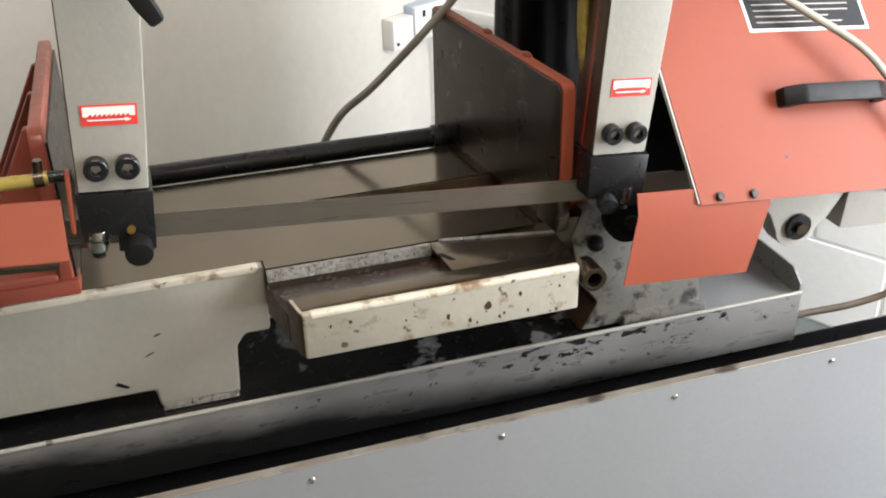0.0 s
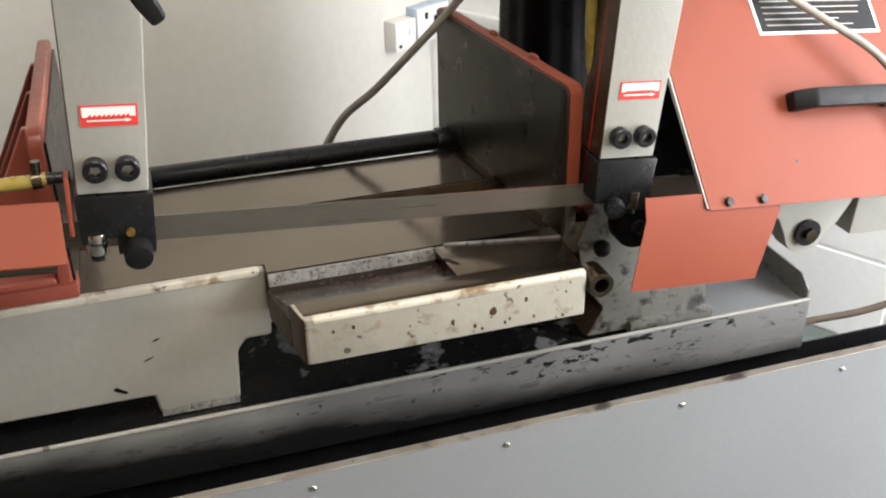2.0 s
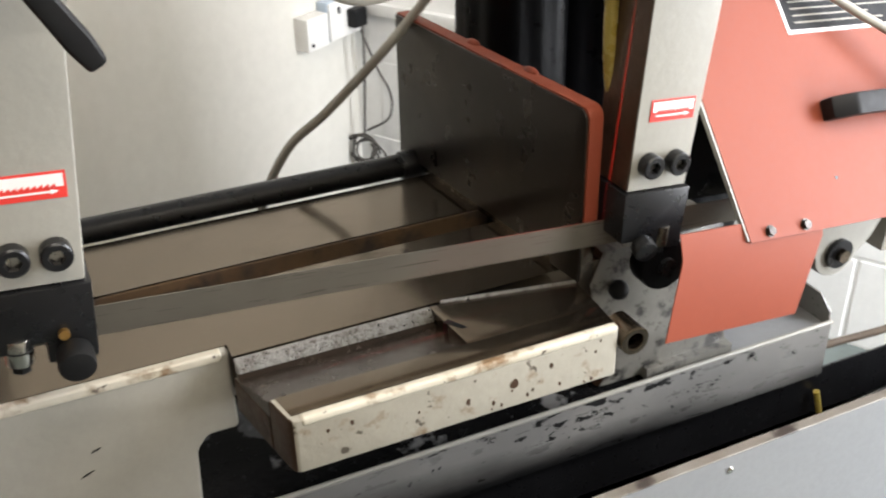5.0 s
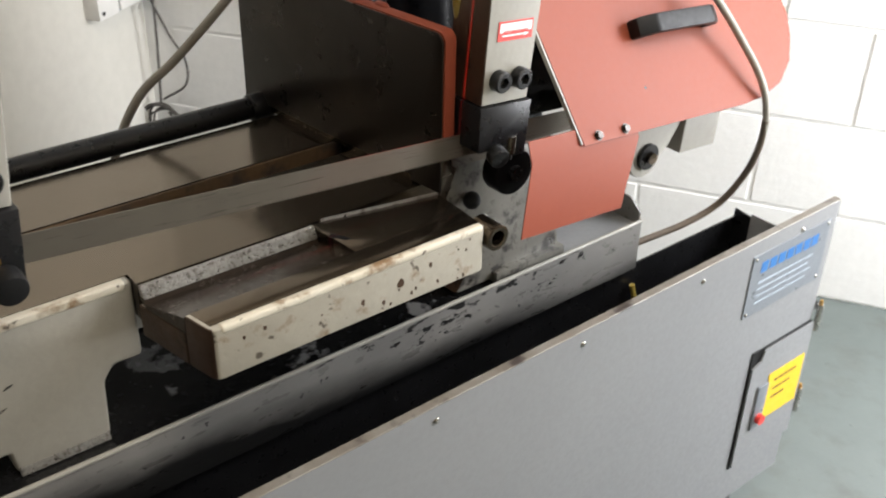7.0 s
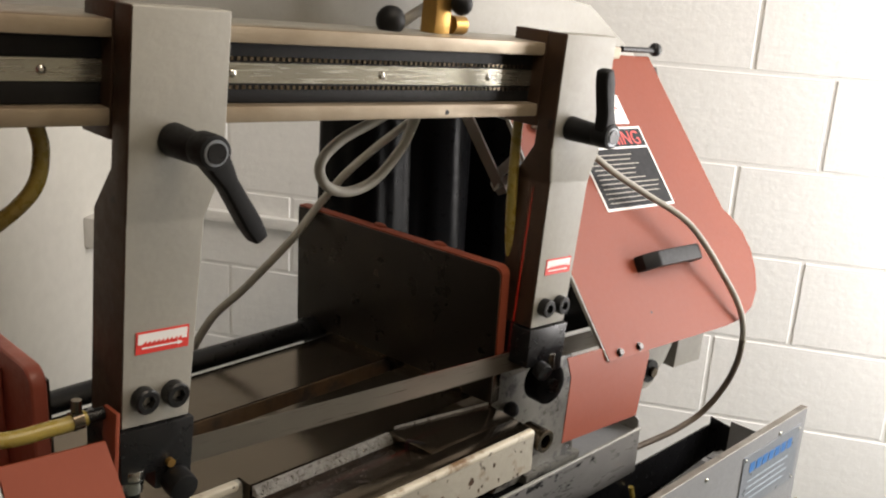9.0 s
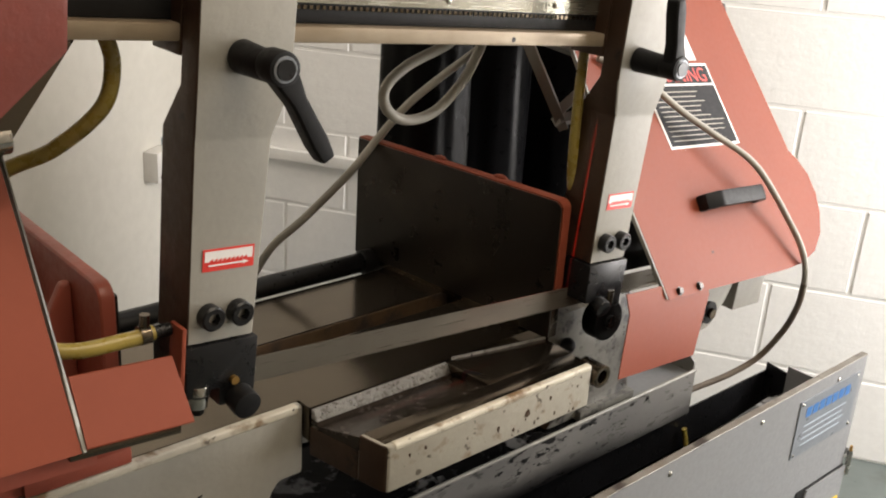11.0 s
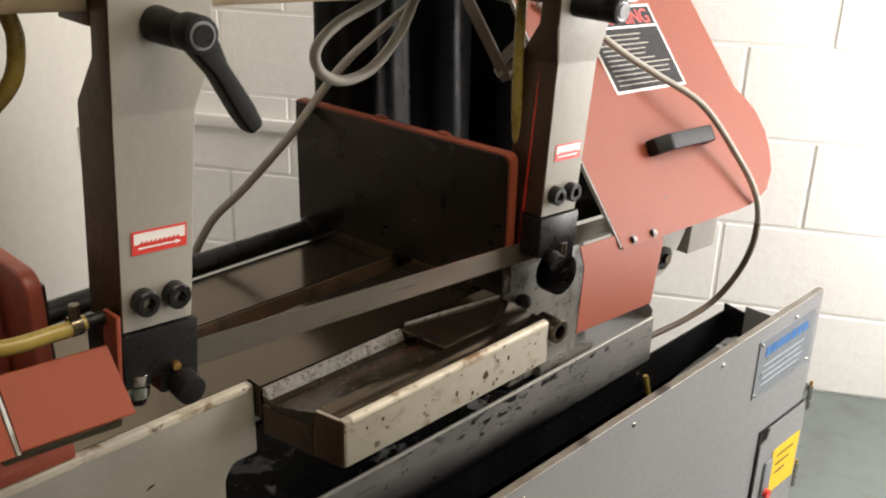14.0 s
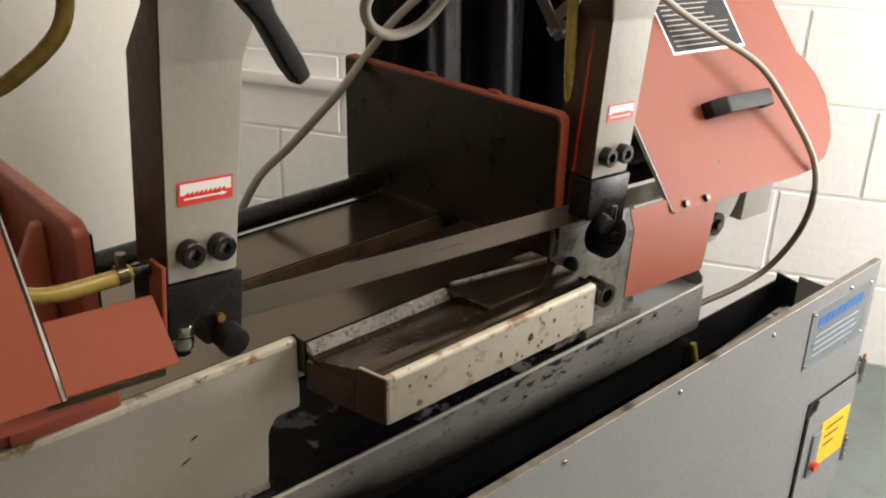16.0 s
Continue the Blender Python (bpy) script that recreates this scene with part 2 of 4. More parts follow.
# ---- mesh helpers ----
def finish(bm, bevel=0.0, seg=2, smooth=35):
    bmesh.ops.remove_doubles(bm, verts=bm.verts, dist=1e-6)
    bmesh.ops.recalc_face_normals(bm, faces=bm.faces)
    if bevel:
        sharp = [e for e in bm.edges if len(e.link_faces) == 2 and e.calc_face_angle(0) > radians(30)]
        bmesh.ops.bevel(bm, geom=sharp, offset=bevel, segments=seg, profile=0.6, affect="EDGES", clamp_overlap=True)
    for f in bm.faces:
        f.smooth = True
    for e in bm.edges:
        if len(e.link_faces) == 2 and e.calc_face_angle(0) > radians(smooth):
            e.smooth = False
    return bm


def thing(name, m, label, category, group="", kind=""):
    ob = new(name)
    ob.empty_display_size = 0.05
    ob.matrix_world = m
    ob["base"] = [c for row in m for c in row]
    return tagged(ob, label, category, group, kind)


def top_of(ob):
    while ob.parent:
        ob = ob.parent
    return ob


def part(name, bm, material, parent, label="", frame_m=WORLD):
    """One mesh under a thing or a part; its points are given in frame_m."""
    b = list(top_of(parent)["base"])
    base = Matrix([b[0:4], b[4:8], b[8:12], b[12:16]])
    bm.transform(base.inverted() @ frame_m)
    me = bpy.data.meshes.new(name)
    bm.to_mesh(me)
    bm.free()
    me.materials.append(material)
    ob = new(name, me)
    ob.parent = parent
    if label:
        ob["label"] = label
    return ob


def box(x0, x1, y0, y1, z0, z1, bevel=0.0, seg=2, bm=None):
    b = bmesh.new() if bm is None else bm
    v = [b.verts.new((x, y, z)) for x in (x0, x1) for y in (y0, y1) for z in (z0, z1)]
    for q in ((0, 1, 3, 2), (4, 6, 7, 5), (0, 4, 5, 1), (2, 3, 7, 6), (0, 2, 6, 4), (1, 5, 7, 3)):
        b.faces.new([v[k] for k in q])
    return finish(b, bevel, seg) if bm is None else b


def prism(poly, lo, hi, axis="y", bevel=0.0, seg=2, bm=None):
    """A polygon extruded along an axis: its two coordinates are the other axes in order."""
    b = bmesh.new() if bm is None else bm
    put = {"x": lambda p, h: (h, p[0], p[1]), "y": lambda p, h: (p[0], h, p[1]), "z": lambda p, h: (p[0], p[1], h)}[axis]
    a = [b.verts.new(put(p, lo)) for p in poly]
    c = [b.verts.new(put(p, hi)) for p in poly]
    b.faces.new(a)
    b.faces.new(c[::-1])
    for k in range(len(poly)):
        n = (k + 1) % len(poly)
        b.faces.new((a[k], c[k], c[n], a[n]))
    return finish(b, bevel, seg) if bm is None else b


def rod(p, q, r, n=20, r2=None, bevel=0.0, bm=None):
    b = bmesh.new() if bm is None else bm
    p, q = Vector(p), Vector(q)
    rot = (q - p).to_track_quat("Z", "Y").to_matrix().to_4x4()
    bmesh.ops.create_cone(b, cap_ends=True, segments=n, radius1=r, radius2=r if r2 is None else r2, depth=(q - p).length,
                          matrix=Matrix.Translation((p + q) / 2) @ rot)
    return finish(b, bevel) if bm is None else b


def cup(c, r, hole, depth, deep):
    """A socket head that stands out towards -y from c, with a six-sided hole."""
    b = bmesh.new()
    n, loops = 24, []
    for rad, y, six in ((r, 0, 0), (r, -depth + 0.0015, 0), (r - 0.0015, -depth, 0), (hole, -depth, 1), (hole, -depth + deep, 1)):
        ring = []
        for k in range(n):
            a = 2 * math.pi * k / n
            q = rad * math.cos(math.pi / 6) / math.cos(a % (math.pi / 3) - math.pi / 6) if six else rad
            ring.append(b.verts.new((c[0] + q * math.cos(a), c[1] + y, c[2] + q * math.sin(a))))
        loops.append(ring)
    for p, q in zip(loops, loops[1:]):
        for k in range(n):
            b.faces.new((p[k], p[(k + 1) % n], q[(k + 1) % n], q[k]))
    b.faces.new(loops[0][::-1])
    b.faces.new(loops[-1])
    return finish(b)


def ball(c, r, sx=1, sy=1, sz=1, n=16, bm=None):
    b = bmesh.new() if bm is None else bm
    bmesh.ops.create_uvsphere(b, u_segments=n, v_segments=max(n // 2, 6), radius=r, matrix=Matrix.Translation(c) @ Matrix.Diagonal((sx, sy, sz, 1)))
    return finish(b) if bm is None else b


def spline(points, per=8):
    pts = [Vector(p) for p in points]
    ext = [pts[0] * 2 - pts[1]] + pts + [pts[-1] * 2 - pts[-2]]
    out = []
    for k in range(1, len(ext) - 2):
        a, b, c, d = ext[k - 1:k + 3]
        for s in range(per):
            u = s / per
            out.append(0.5 * (2 * b + (c - a) * u + (2 * a - 5 * b + 4 * c - d) * u * u + (3 * b - a - 3 * c + d) * u ** 3))
    return out + [pts[-1]]


def tube(points, r, n=12, per=8):
    """A round hose or cable along a smooth line."""
    line = spline(points, per)
    b = bmesh.new()
    up, rings = Vector((0.13, 0.21, 0.97)), []
    for k, p in enumerate(line):
        d = (line[min(k + 1, len(line) - 1)] - line[max(k - 1, 0)]).normalized()
        side = d.cross(up).normalized()
        up = side.cross(d).normalized()
        rings.append([b.verts.new(p + (side * math.cos(a) + up * math.sin(a)) * r) for a in (2 * math.pi * j / n for j in range(n))])
    for a, c in zip(rings, rings[1:]):
        for j in range(n):
            b.faces.new((a[j], a[(j + 1) % n], c[(j + 1) % n], c[j]))
    b.faces.new(rings[0])
    b.faces.new(rings[-1][::-1])
    return finish(b)


def arc(cx, cy, r, a0, a1, n=6):
    return [(cx + r * math.cos(radians(a0 + (a1 - a0) * k / n)), cy + r * math.sin(radians(a0 + (a1 - a0) * k / n))) for k in range(n + 1)]


def text_part(words, size, m, material, parent, frame_m=WORLD, name="lettering"):
    """Flat raised lettering with the built-in font, in the xy plane of m."""
    cu = bpy.data.curves.new(name, "FONT")
    cu.body, cu.size, cu.extrude = words, size, 0.0002
    tmp = bpy.data.objects.new(name, cu)
    me = bpy.data.meshes.new_from_object(tmp)
    bpy.data.objects.remove(tmp)
    b = bmesh.new()
    b.from_mesh(me)
    bpy.data.meshes.remove(me)
    b.transform(m)
    return part(name, b, material, parent, frame_m=frame_m)


# ---- room ----
def structure(name, bm, material, label, m=ROOM):
    me = bpy.data.meshes.new(name)
    bm.to_mesh(me)
    bm.free()
    me.materials.append(material)
    ob = new(name, me)
    ob.matrix_world = m
    return tagged(ob, label, "room", kind="structure")


structure("floor", box(-0.1, 3.05, -4.7, 0.1, -0.12, 0.0), M_FLOOR, "worn pale green painted concrete floor")
structure("ceiling", box(-0.1, 3.05, -4.7, 0.1, 2.9, 3.0), M_CEIL, "plain white ceiling")
wall_block = structure("wall_north", box(0.0, 3.02, 0.0014, 0.15, 0.0, 2.9), M_WALLB, "white painted concrete block wall")
structure("wall_west", box(-0.12, 0.0, -4.7, 0.15, 0.0, 2.9), M_WALLS, "smooth cream painted plaster wall")
structure("wall_south", box(0.0, 2.9, -4.7, -4.58, 0.0, 2.9), M_DARKW, "plain dark workshop wall")
wall_e = bmesh.new()
for q in ((2.9, 3.02, -4.58, -0.82, 0, 2.9), (2.9, 3.02, -0.06, 0.0, 0, 2.9), (2.9, 3.02, -0.82, -0.06, 0, 0.42), (2.9, 3.02, -0.82, -0.06, 2.28, 2.9)):
    box(*q, bm=wall_e)
structure("wall_east", finish(wall_e), M_WALLS, "plain wall with a window opening")
structure("trim", box(0.02, 1.35, -0.026, -0.003, 0.580, 0.612, 0.004), M_WALLB, "white painted ledge along the block wall")


# ---- saw cabinet ----
def saw_cabinet():
    c = thing("saw_cabinet", pose(0.0, 0.2, 0.0), "grey painted sheet steel saw cabinet on floor", "machine base")
    panel = part("front_panel", prism([(-0.95, 0.115), (1.0, 0.115), (1.0, 0.648), (-0.95, 0.632)], -0.0825, -0.080), M_PANEL, c,
                 "grey front sheet with worn top edge")
    part("top_edge", prism([(-0.95, 0.6315), (1.0, 0.6475), (1.0, 0.6495), (-0.95, 0.6335)], -0.0829, -0.0705, bevel=0.0007, seg=1), M_EDGE, panel, "bare worn folded edge")
    for k in range(-3, 4):
        part("screw", ball((0.214 + 0.231 * k, -0.083, 0.6220 + 0.0019 * k), 0.0042, 1, 0.5, 1, 12), M_BRIGHT, panel)
    part("body", box(-0.93, 0.72, 0.12, 0.56, 0.10, 0.50), M_PANEL, c)
    part("side_panel", box(0.93, 0.933, -0.079, 0.02, 0.12, 0.60), M_PANEL, c)
    for x in (-0.85, 0.88):
        foot = part("foot", box(x - 0.035, x + 0.035, -0.06, 0.05, 0.02, 0.115, 0.004), M_BLACK, c)
        part("foot_pad", rod((x, -0.02, 0.0), (x, -0.02, 0.03), 0.03), M_BRIGHT, foot)
    trough = bmesh.new()
    box(-0.95, 1.03, -0.079, 0.115, 0.440, 0.444, bm=trough)
    box(-0.95, 1.03, 0.112, 0.115, 0.444, 0.522, bm=trough)
    prism([(0.990, -0.079), (0.993, -0.079), (1.030, 0.112), (1.027, 0.112)], 0.444, 0.540, "z", bm=trough)
    part("coolant_trough", finish(trough), M_BLACK, c, "black coolant trough", )
    part("inner_ledge", prism([(0.70, -0.03), (0.985, 0.0), (1.005, 0.075), (0.78, 0.060)], 0.492, 0.496, "z"), M_TRAYIN, c, "grey strip inside trough")
    part("drain_pipe", rod((0.764, 0.104, 0.490), (0.774, 0.098, 0.446), 0.0048), M_HOSE, c, "yellow drain pipe")
    # name plate
    plate = part("name_plate", box(0.79, 0.982, -0.0845, -0.0826, 0.515, 0.622), M_PLATE, panel, "grey plate with blue print")
    for x, z in ((0.796, 0.616), (0.976, 0.616), (0.796, 0.521), (0.976, 0.521)):
        part("rivet", ball((x, -0.0848, z), 0.003, 1, 0.5, 1, 8), M_BRIGHT, plate)
    # switch door
    door = part("switch_door", prism([(0.846, 0.195), (1.004, 0.195), (1.004, 0.424), (0.872, 0.424), (0.866, 0.405), (0.846, 0.398)],
                                     -0.088, -0.085), M_PANEL, c, "grey switch box door ajar")
    part("door_gap", box(0.842, 1.0, -0.0845, -0.0826, 0.190, 0.428), M_PLASTIC, door)
    part("yellow_label", box(0.899, 0.995, -0.0895, -0.0882, 0.270, 0.365), M_YELLOW, door, "yellow warning label")
    for k in range(3):
        part("print_line", box(0.915, 0.975 - 0.012 * k, -0.0899, -0.0896, 0.345 - 0.018 * k, 0.349 - 0.018 * k), M_RUST, door)
    part("switch_plate", box(0.872, 0.899, -0.092, -0.0882, 0.262, 0.352, 0.002), M_PLATE, door)
    part("red_button", rod((0.886, -0.092, 0.284), (0.886, -0.100, 0.284), 0.009), M_STICKR, door)
    for z in (0.235, 0.405):
        hinge = part("door_hinge", rod((1.010, -0.088, z), (1.010, -0.088, z + 0.05), 0.005, 12), M_BRIGHT, door)
        part("hinge_pin", rod((1.010, -0.088, z + 0.05), (1.010, -0.088, z + 0.058), 0.003, 10), M_BRASS, hinge)
    return c, plate


cabinet, name_plate = saw_cabinet()
# unreadable maker's print on the plate, drawn as bars
for k in range(7):
    part("print_bar", box(0.812 + 0.021 * k, 0.829 + 0.021 * k, -0.0849, -0.0846, 0.588, 0.606), M_BLUE, name_plate)
for k in range(4):
    part("print_bar", box(0.812, 0.95 - 0.01 * (k % 2), -0.0849, -0.0846, 0.570 - 0.012 * k, 0.572 - 0.012 * k), M_BLUEG, name_plate)


# ---- chip tray ----
def chip_tray():
    T = dict(frame_m=pose(0.002, -0.004, -0.002))
    c = thing("chip_tray", pose(0.0, 0.3, 0.60), "greasy grey steel chip tray with black oil", "tray")
    part("front_wall", box(-0.95, 0.755, 0.100, 0.103, 0.530, 0.614, 0.001), M_TRAY, c, "grey wall with grease smears and painted shade", **T)
    # rim takes a paler colour than the tray to hold its highlight line
    part("rim", rod((-0.95, 0.1015, 0.6135), (0.755, 0.1015, 0.6135), 0.0032, 10), M_CAST, c, **T)
    part("tray_floor", box(-0.95, 0.755, 0.1032, 0.60, 0.600, 0.604), M_TRAYIN, c, "tray floor wet with black oil", **T)
    part("end_wall", prism([(0.1035, 0.523), (0.60, 0.523), (0.60, 0.646), (0.125, 0.646), (0.1035, 0.628)], 0.752, 0.755, "x"), M_TRAY, c, **T)
    part("end_floor", box(0.60, 0.7518, 0.104, 0.59, 0.6042, 0.6075), M_PANEL, c, "cleaner grey floor sheet", **T)
    return c


chip_tray()


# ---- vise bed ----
def dark_side(ob, limit=-0.6):
    """The faces that look along -x get a dark brown that holds their shade."""
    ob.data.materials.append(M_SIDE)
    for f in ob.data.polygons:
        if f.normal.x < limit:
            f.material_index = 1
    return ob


def vise_bed():
    c = thing("vise_bed", pose(0.0, 0.26, 0.605), "cast iron vise bed with machined steel table", "machine bed")
    front = [(-0.95, 0.640), (-0.176, 0.634), (-0.172, 0.606), (-0.071, 0.606), (-0.067, 0.678), (-0.055, 0.694), (-0.022, 0.694),
             (-0.022, 0.7895), (-0.95, 0.7895)]
    part("front_wall", prism(front, 0.129, 0.165, bevel=0.007, seg=3), M_BED, c, "grey cream painted casting with chips")
    part("worn_edge", box(-0.95, -0.030, 0.1275, 0.1395, 0.7805, 0.7912, 0.0035, 3), M_WORN, c, "worn bare cream edge")
    part("foot_bead", prism([(0.126, 0.604), (0.132, 0.604), (0.132, 0.622)], -0.17, -0.073, "x", 0.001), M_ROUGH, c, "bright scraped weld")
    for x0, z0, x1, z1 in ((-0.167, 0.715, -0.157, 0.719), (-0.181, 0.688, -0.168, 0.694), (-0.222, 0.655, -0.205, 0.649)):
        part("scratch", prism([(x0, z0), (x0 + 0.004, z0 + 0.003), (x1, z1), (x1 - 0.003, z1 - 0.002)], 0.1280, 0.1295), M_BLACK, c)
    part("inner_wall", box(-0.95, 0.36, 0.30, 0.33, 0.606, 0.76), M_CAST, c)
    top = bmesh.new()
    for q in ((-0.95, -0.022, 0.140, 0.25), (-0.022, 0.40, 0.118, 0.25), (-0.95, 0.40, 0.29, 0.408)):
        box(*q, 0.745, 0.7905, bm=top)
    box(0.343, 0.40, 0.25, 0.29, 0.745, 0.7905, bm=top)
    part("table_top", finish(top), M_STEEL, c, "worn brownish steel table")
    part("slot_floor", box(-0.95, 0.343, 0.25, 0.2865, 0.745, 0.766), M_FABRIC, c, "black slot floor")
    part("slot_wall", box(-0.95, 0.343, 0.2868, 0.2898, 0.746, 0.7890), M_RUST, c, "rust brown slot wall")
    part("table_hole", rod((0.23, 0.205, 0.7900), (0.23, 0.205, 0.7912), 0.006, 14), M_BLACK, c)
    # front block with recess, in cream paint
    K = dict(frame_m=pose(-0.004, -0.004, 0.0008))
    blk = bmesh.new()
    prism([(0.009, 0.0), (0.347, 0.0), (0.350, 0.041), (-0.006, 0.041), (0.001, 0.008), (0.004, 0.002)], 0.729, 0.7897, "z", bm=blk)
    prism([(-0.0062, 0.0412), (0.351, 0.0412), (0.351, 0.117), (-0.021, 0.117)], 0.729, 0.7685, "z", bm=blk)
    body = dark_side(part("front_block", finish(blk, 0.003, 3), M_BLOCKP, c, "chipped cream painted block", **K), -0.5)
    part("worn_edge", box(0.0125, 0.345, -0.0010, 0.0095, 0.7815, 0.7912, 0.0042, 4), M_WORN, body, "worn chipped cream edge", **K)
    random.seed(21)
    chips = [(0.228, 0.757, 0.0055), (0.178, 0.752, 0.0038), (0.27, 0.766, 0.0032), (0.205, 0.742, 0.003), (0.06, 0.770, 0.003)]
    chips += [(0.335 - 0.30 * random.random() ** 1.7, random.uniform(0.733, 0.782), random.uniform(0.0009, 0.0026)) for k in range(14)]
    for x, z, r in chips:                     # jagged chips through the paint
        ring = [(x + r * random.uniform(0.55, 1.15) * math.cos(2 * math.pi * k / 9) * 0.8, z + r * random.uniform(0.6, 1.5) * math.sin(2 * math.pi * k / 9)) for k in range(9)]
        part("paint_chip", prism(ring, -0.00035, 0.001), M_SIDE, body, **K)
    part("block_top", prism([(0.006, 0.0085), (0.3465, 0.0085), (0.349, 0.040), (0.000, 0.040)], 0.7695, 0.7904, "z", 0.001), M_STEEL, body, "bare steel top", **K)
    part("block_land", prism([(0.197, 0.0402), (0.35, 0.0402), (0.352, 0.090), (0.205, 0.1175), (0.190, 0.1175)], 0.7695, 0.7900, "z", 0.001), M_STEEL, body, **K)
    sunk = bmesh.new()                         # recess floor, falling away from the front rail
    lo = [sunk.verts.new((x, y, 0.7686)) for x, y in ((-0.0058, 0.0412), (0.197, 0.0412), (0.192, 0.1035), (-0.0185, 0.1035))]
    up = [sunk.verts.new((x, y, z)) for x, y, z in ((-0.0058, 0.0412, 0.7868), (0.197, 0.0412, 0.7868), (0.192, 0.1035, 0.7735), (-0.0185, 0.1035, 0.7735))]
    sunk.faces.new(up)
    sunk.faces.new(lo[::-1])
    for k in range(4):
        sunk.faces.new((lo[k], lo[(k + 1) % 4], up[(k + 1) % 4], up[k]))
    part("recess_floor", finish(sunk), M_OILR, body, "oily brown recess", **K)
    part("rough_edge", prism([(0.1055, 0.7785), (0.1175, 0.7785), (0.1175, 0.7900), (0.1125, 0.7900)], -0.018, 0.190, "x"), M_ROUGH, body, "rough bright ground edge", **K)
    part("recess_back", prism([(0.1030, 0.7715), (0.1175, 0.7715), (0.1175, 0.7784), (0.1050, 0.7784)], -0.018, 0.190, "x"), M_OILR, body, **K)
    part("recess_nick", prism([(0.190, 0.084), (0.203, 0.066), (0.210, 0.065), (0.198, 0.088)], 0.772, 0.7905, "z", 0.001), M_FABRIC, body, "black nick", **K)
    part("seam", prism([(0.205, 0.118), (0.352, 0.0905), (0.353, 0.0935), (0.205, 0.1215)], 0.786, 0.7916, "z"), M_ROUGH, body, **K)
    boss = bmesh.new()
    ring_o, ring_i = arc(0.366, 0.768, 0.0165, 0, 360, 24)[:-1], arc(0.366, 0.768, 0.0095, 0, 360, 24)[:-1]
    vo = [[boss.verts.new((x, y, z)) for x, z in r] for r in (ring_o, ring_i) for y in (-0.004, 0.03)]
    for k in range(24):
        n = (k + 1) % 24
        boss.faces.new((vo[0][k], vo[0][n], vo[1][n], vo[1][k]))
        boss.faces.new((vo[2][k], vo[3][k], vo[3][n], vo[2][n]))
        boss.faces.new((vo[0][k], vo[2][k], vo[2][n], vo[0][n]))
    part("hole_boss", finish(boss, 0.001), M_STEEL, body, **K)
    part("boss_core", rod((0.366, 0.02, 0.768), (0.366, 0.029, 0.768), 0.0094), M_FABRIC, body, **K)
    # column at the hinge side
    dark_side(part("column", prism([(0.405, 0.606), (0.60, 0.606), (0.585, 0.70), (0.57, 0.80), (0.40, 0.80), (0.385, 0.76), (0.40, 0.69), (0.43, 0.65)],
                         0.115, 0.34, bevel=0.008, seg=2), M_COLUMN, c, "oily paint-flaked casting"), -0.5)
    part("column_foot", box(0.47, 0.60, 0.105, 0.35, 0.604, 0.622, 0.003), M_COLUMN, c)
    part("knob", ball((0.415, 0.101, 0.755), 0.012), M_PLASTIC, c, "black ball knob")
    part("knob_stem", rod((0.415, 0.105, 0.755), (0.415, 0.12, 0.755), 0.006), M_BRIGHT, c)
    return c


vise_bed()


def fixed_jaw():
    m = pose(0.347, 0.083, 0.789, 0, 0, 6.1)
    c = thing("fixed_jaw", m, "fixed vise jaw with dark steel face", "vise jaw")
    face = [(0.0, 0.004)] + [(0.0, 0.17)] + arc(0.0125, 0.188, 0.0125, 180, 90, 5) + [(0.392, 0.2005), (0.392, 0.012), (0.05, 0.012), (0.05, 0.004)]
    part("face_plate", prism(face, 0.0, 0.003, "x", 0.0008), M_JAW, c, "dark worn steel face", m)
    back = [(-0.002, 0.075), (-0.002, 0.172)] + arc(0.0110, 0.1895, 0.0130, 180, 90, 5) + [(0.394, 0.2025), (0.394, 0.075)]
    part("jaw_body", prism(back, 0.0032, 0.021, "x", 0.002, 2), M_ORANGE, c, "salmon red painted body", m)
    part("jaw_foot", box(0.0032, 0.021, 0.0, 0.392, 0.002, 0.0745, 0.002), M_STRIP, c, "bare worn steel foot", m)
    part("jaw_rib", box(0.030, 0.08, 0.05, 0.075, 0.002, 0.12, 0.004), M_ORANGE, c, "", m)
    for y in (0.12, 0.235):
        part("jaw_lug", ball((0.018, y, 0.2025), 0.009, 0.6, 1.4, 0.5), M_ORANGE, c, "", m)
    return c


def moving_jaw():
    m = pose(-0.238, 0.134, 0.791)
    c = thing("moving_jaw", m, "salmon red ribbed cast moving vise jaw", "vise jaw")
    prof = arc(0.02, 0.185, 0.020, 180, 90, 5) + [(0.36, 0.205), (0.36, 0.0), (0.0, 0.0)]
    part("jaw_plate", prism(prof, -0.020, -0.003, "x", 0.005, 3), M_RED, c, "", m)
    part("jaw_face", box(-0.0028, 0.0, 0.004, 0.36, 0.002, 0.19), M_JAW, c, "bare dark steel face", m)
    for y in (0.075, 0.20, 0.32):
        rib = bmesh.new()
        prism([(-0.020, 0.0), (-0.020, 0.185), (-0.030, 0.185), (-0.11, 0.03), (-0.11, 0.0)], y - 0.007, y + 0.007, bm=rib)
        part("jaw_rib", finish(rib, 0.004, 3), M_RED, c, "", m)
    part("jaw_foot", box(-0.20, -0.02, 0.0, 0.36, 0.0, 0.028, 0.006, 3), M_RED, c, "", m)
    part("gib", box(-0.11, 0.002, -0.006, 0.03, 0.001, 0.020, 0.004), M_RED, c, "", m)
    return c


fixed_jaw()
moving_jaw()

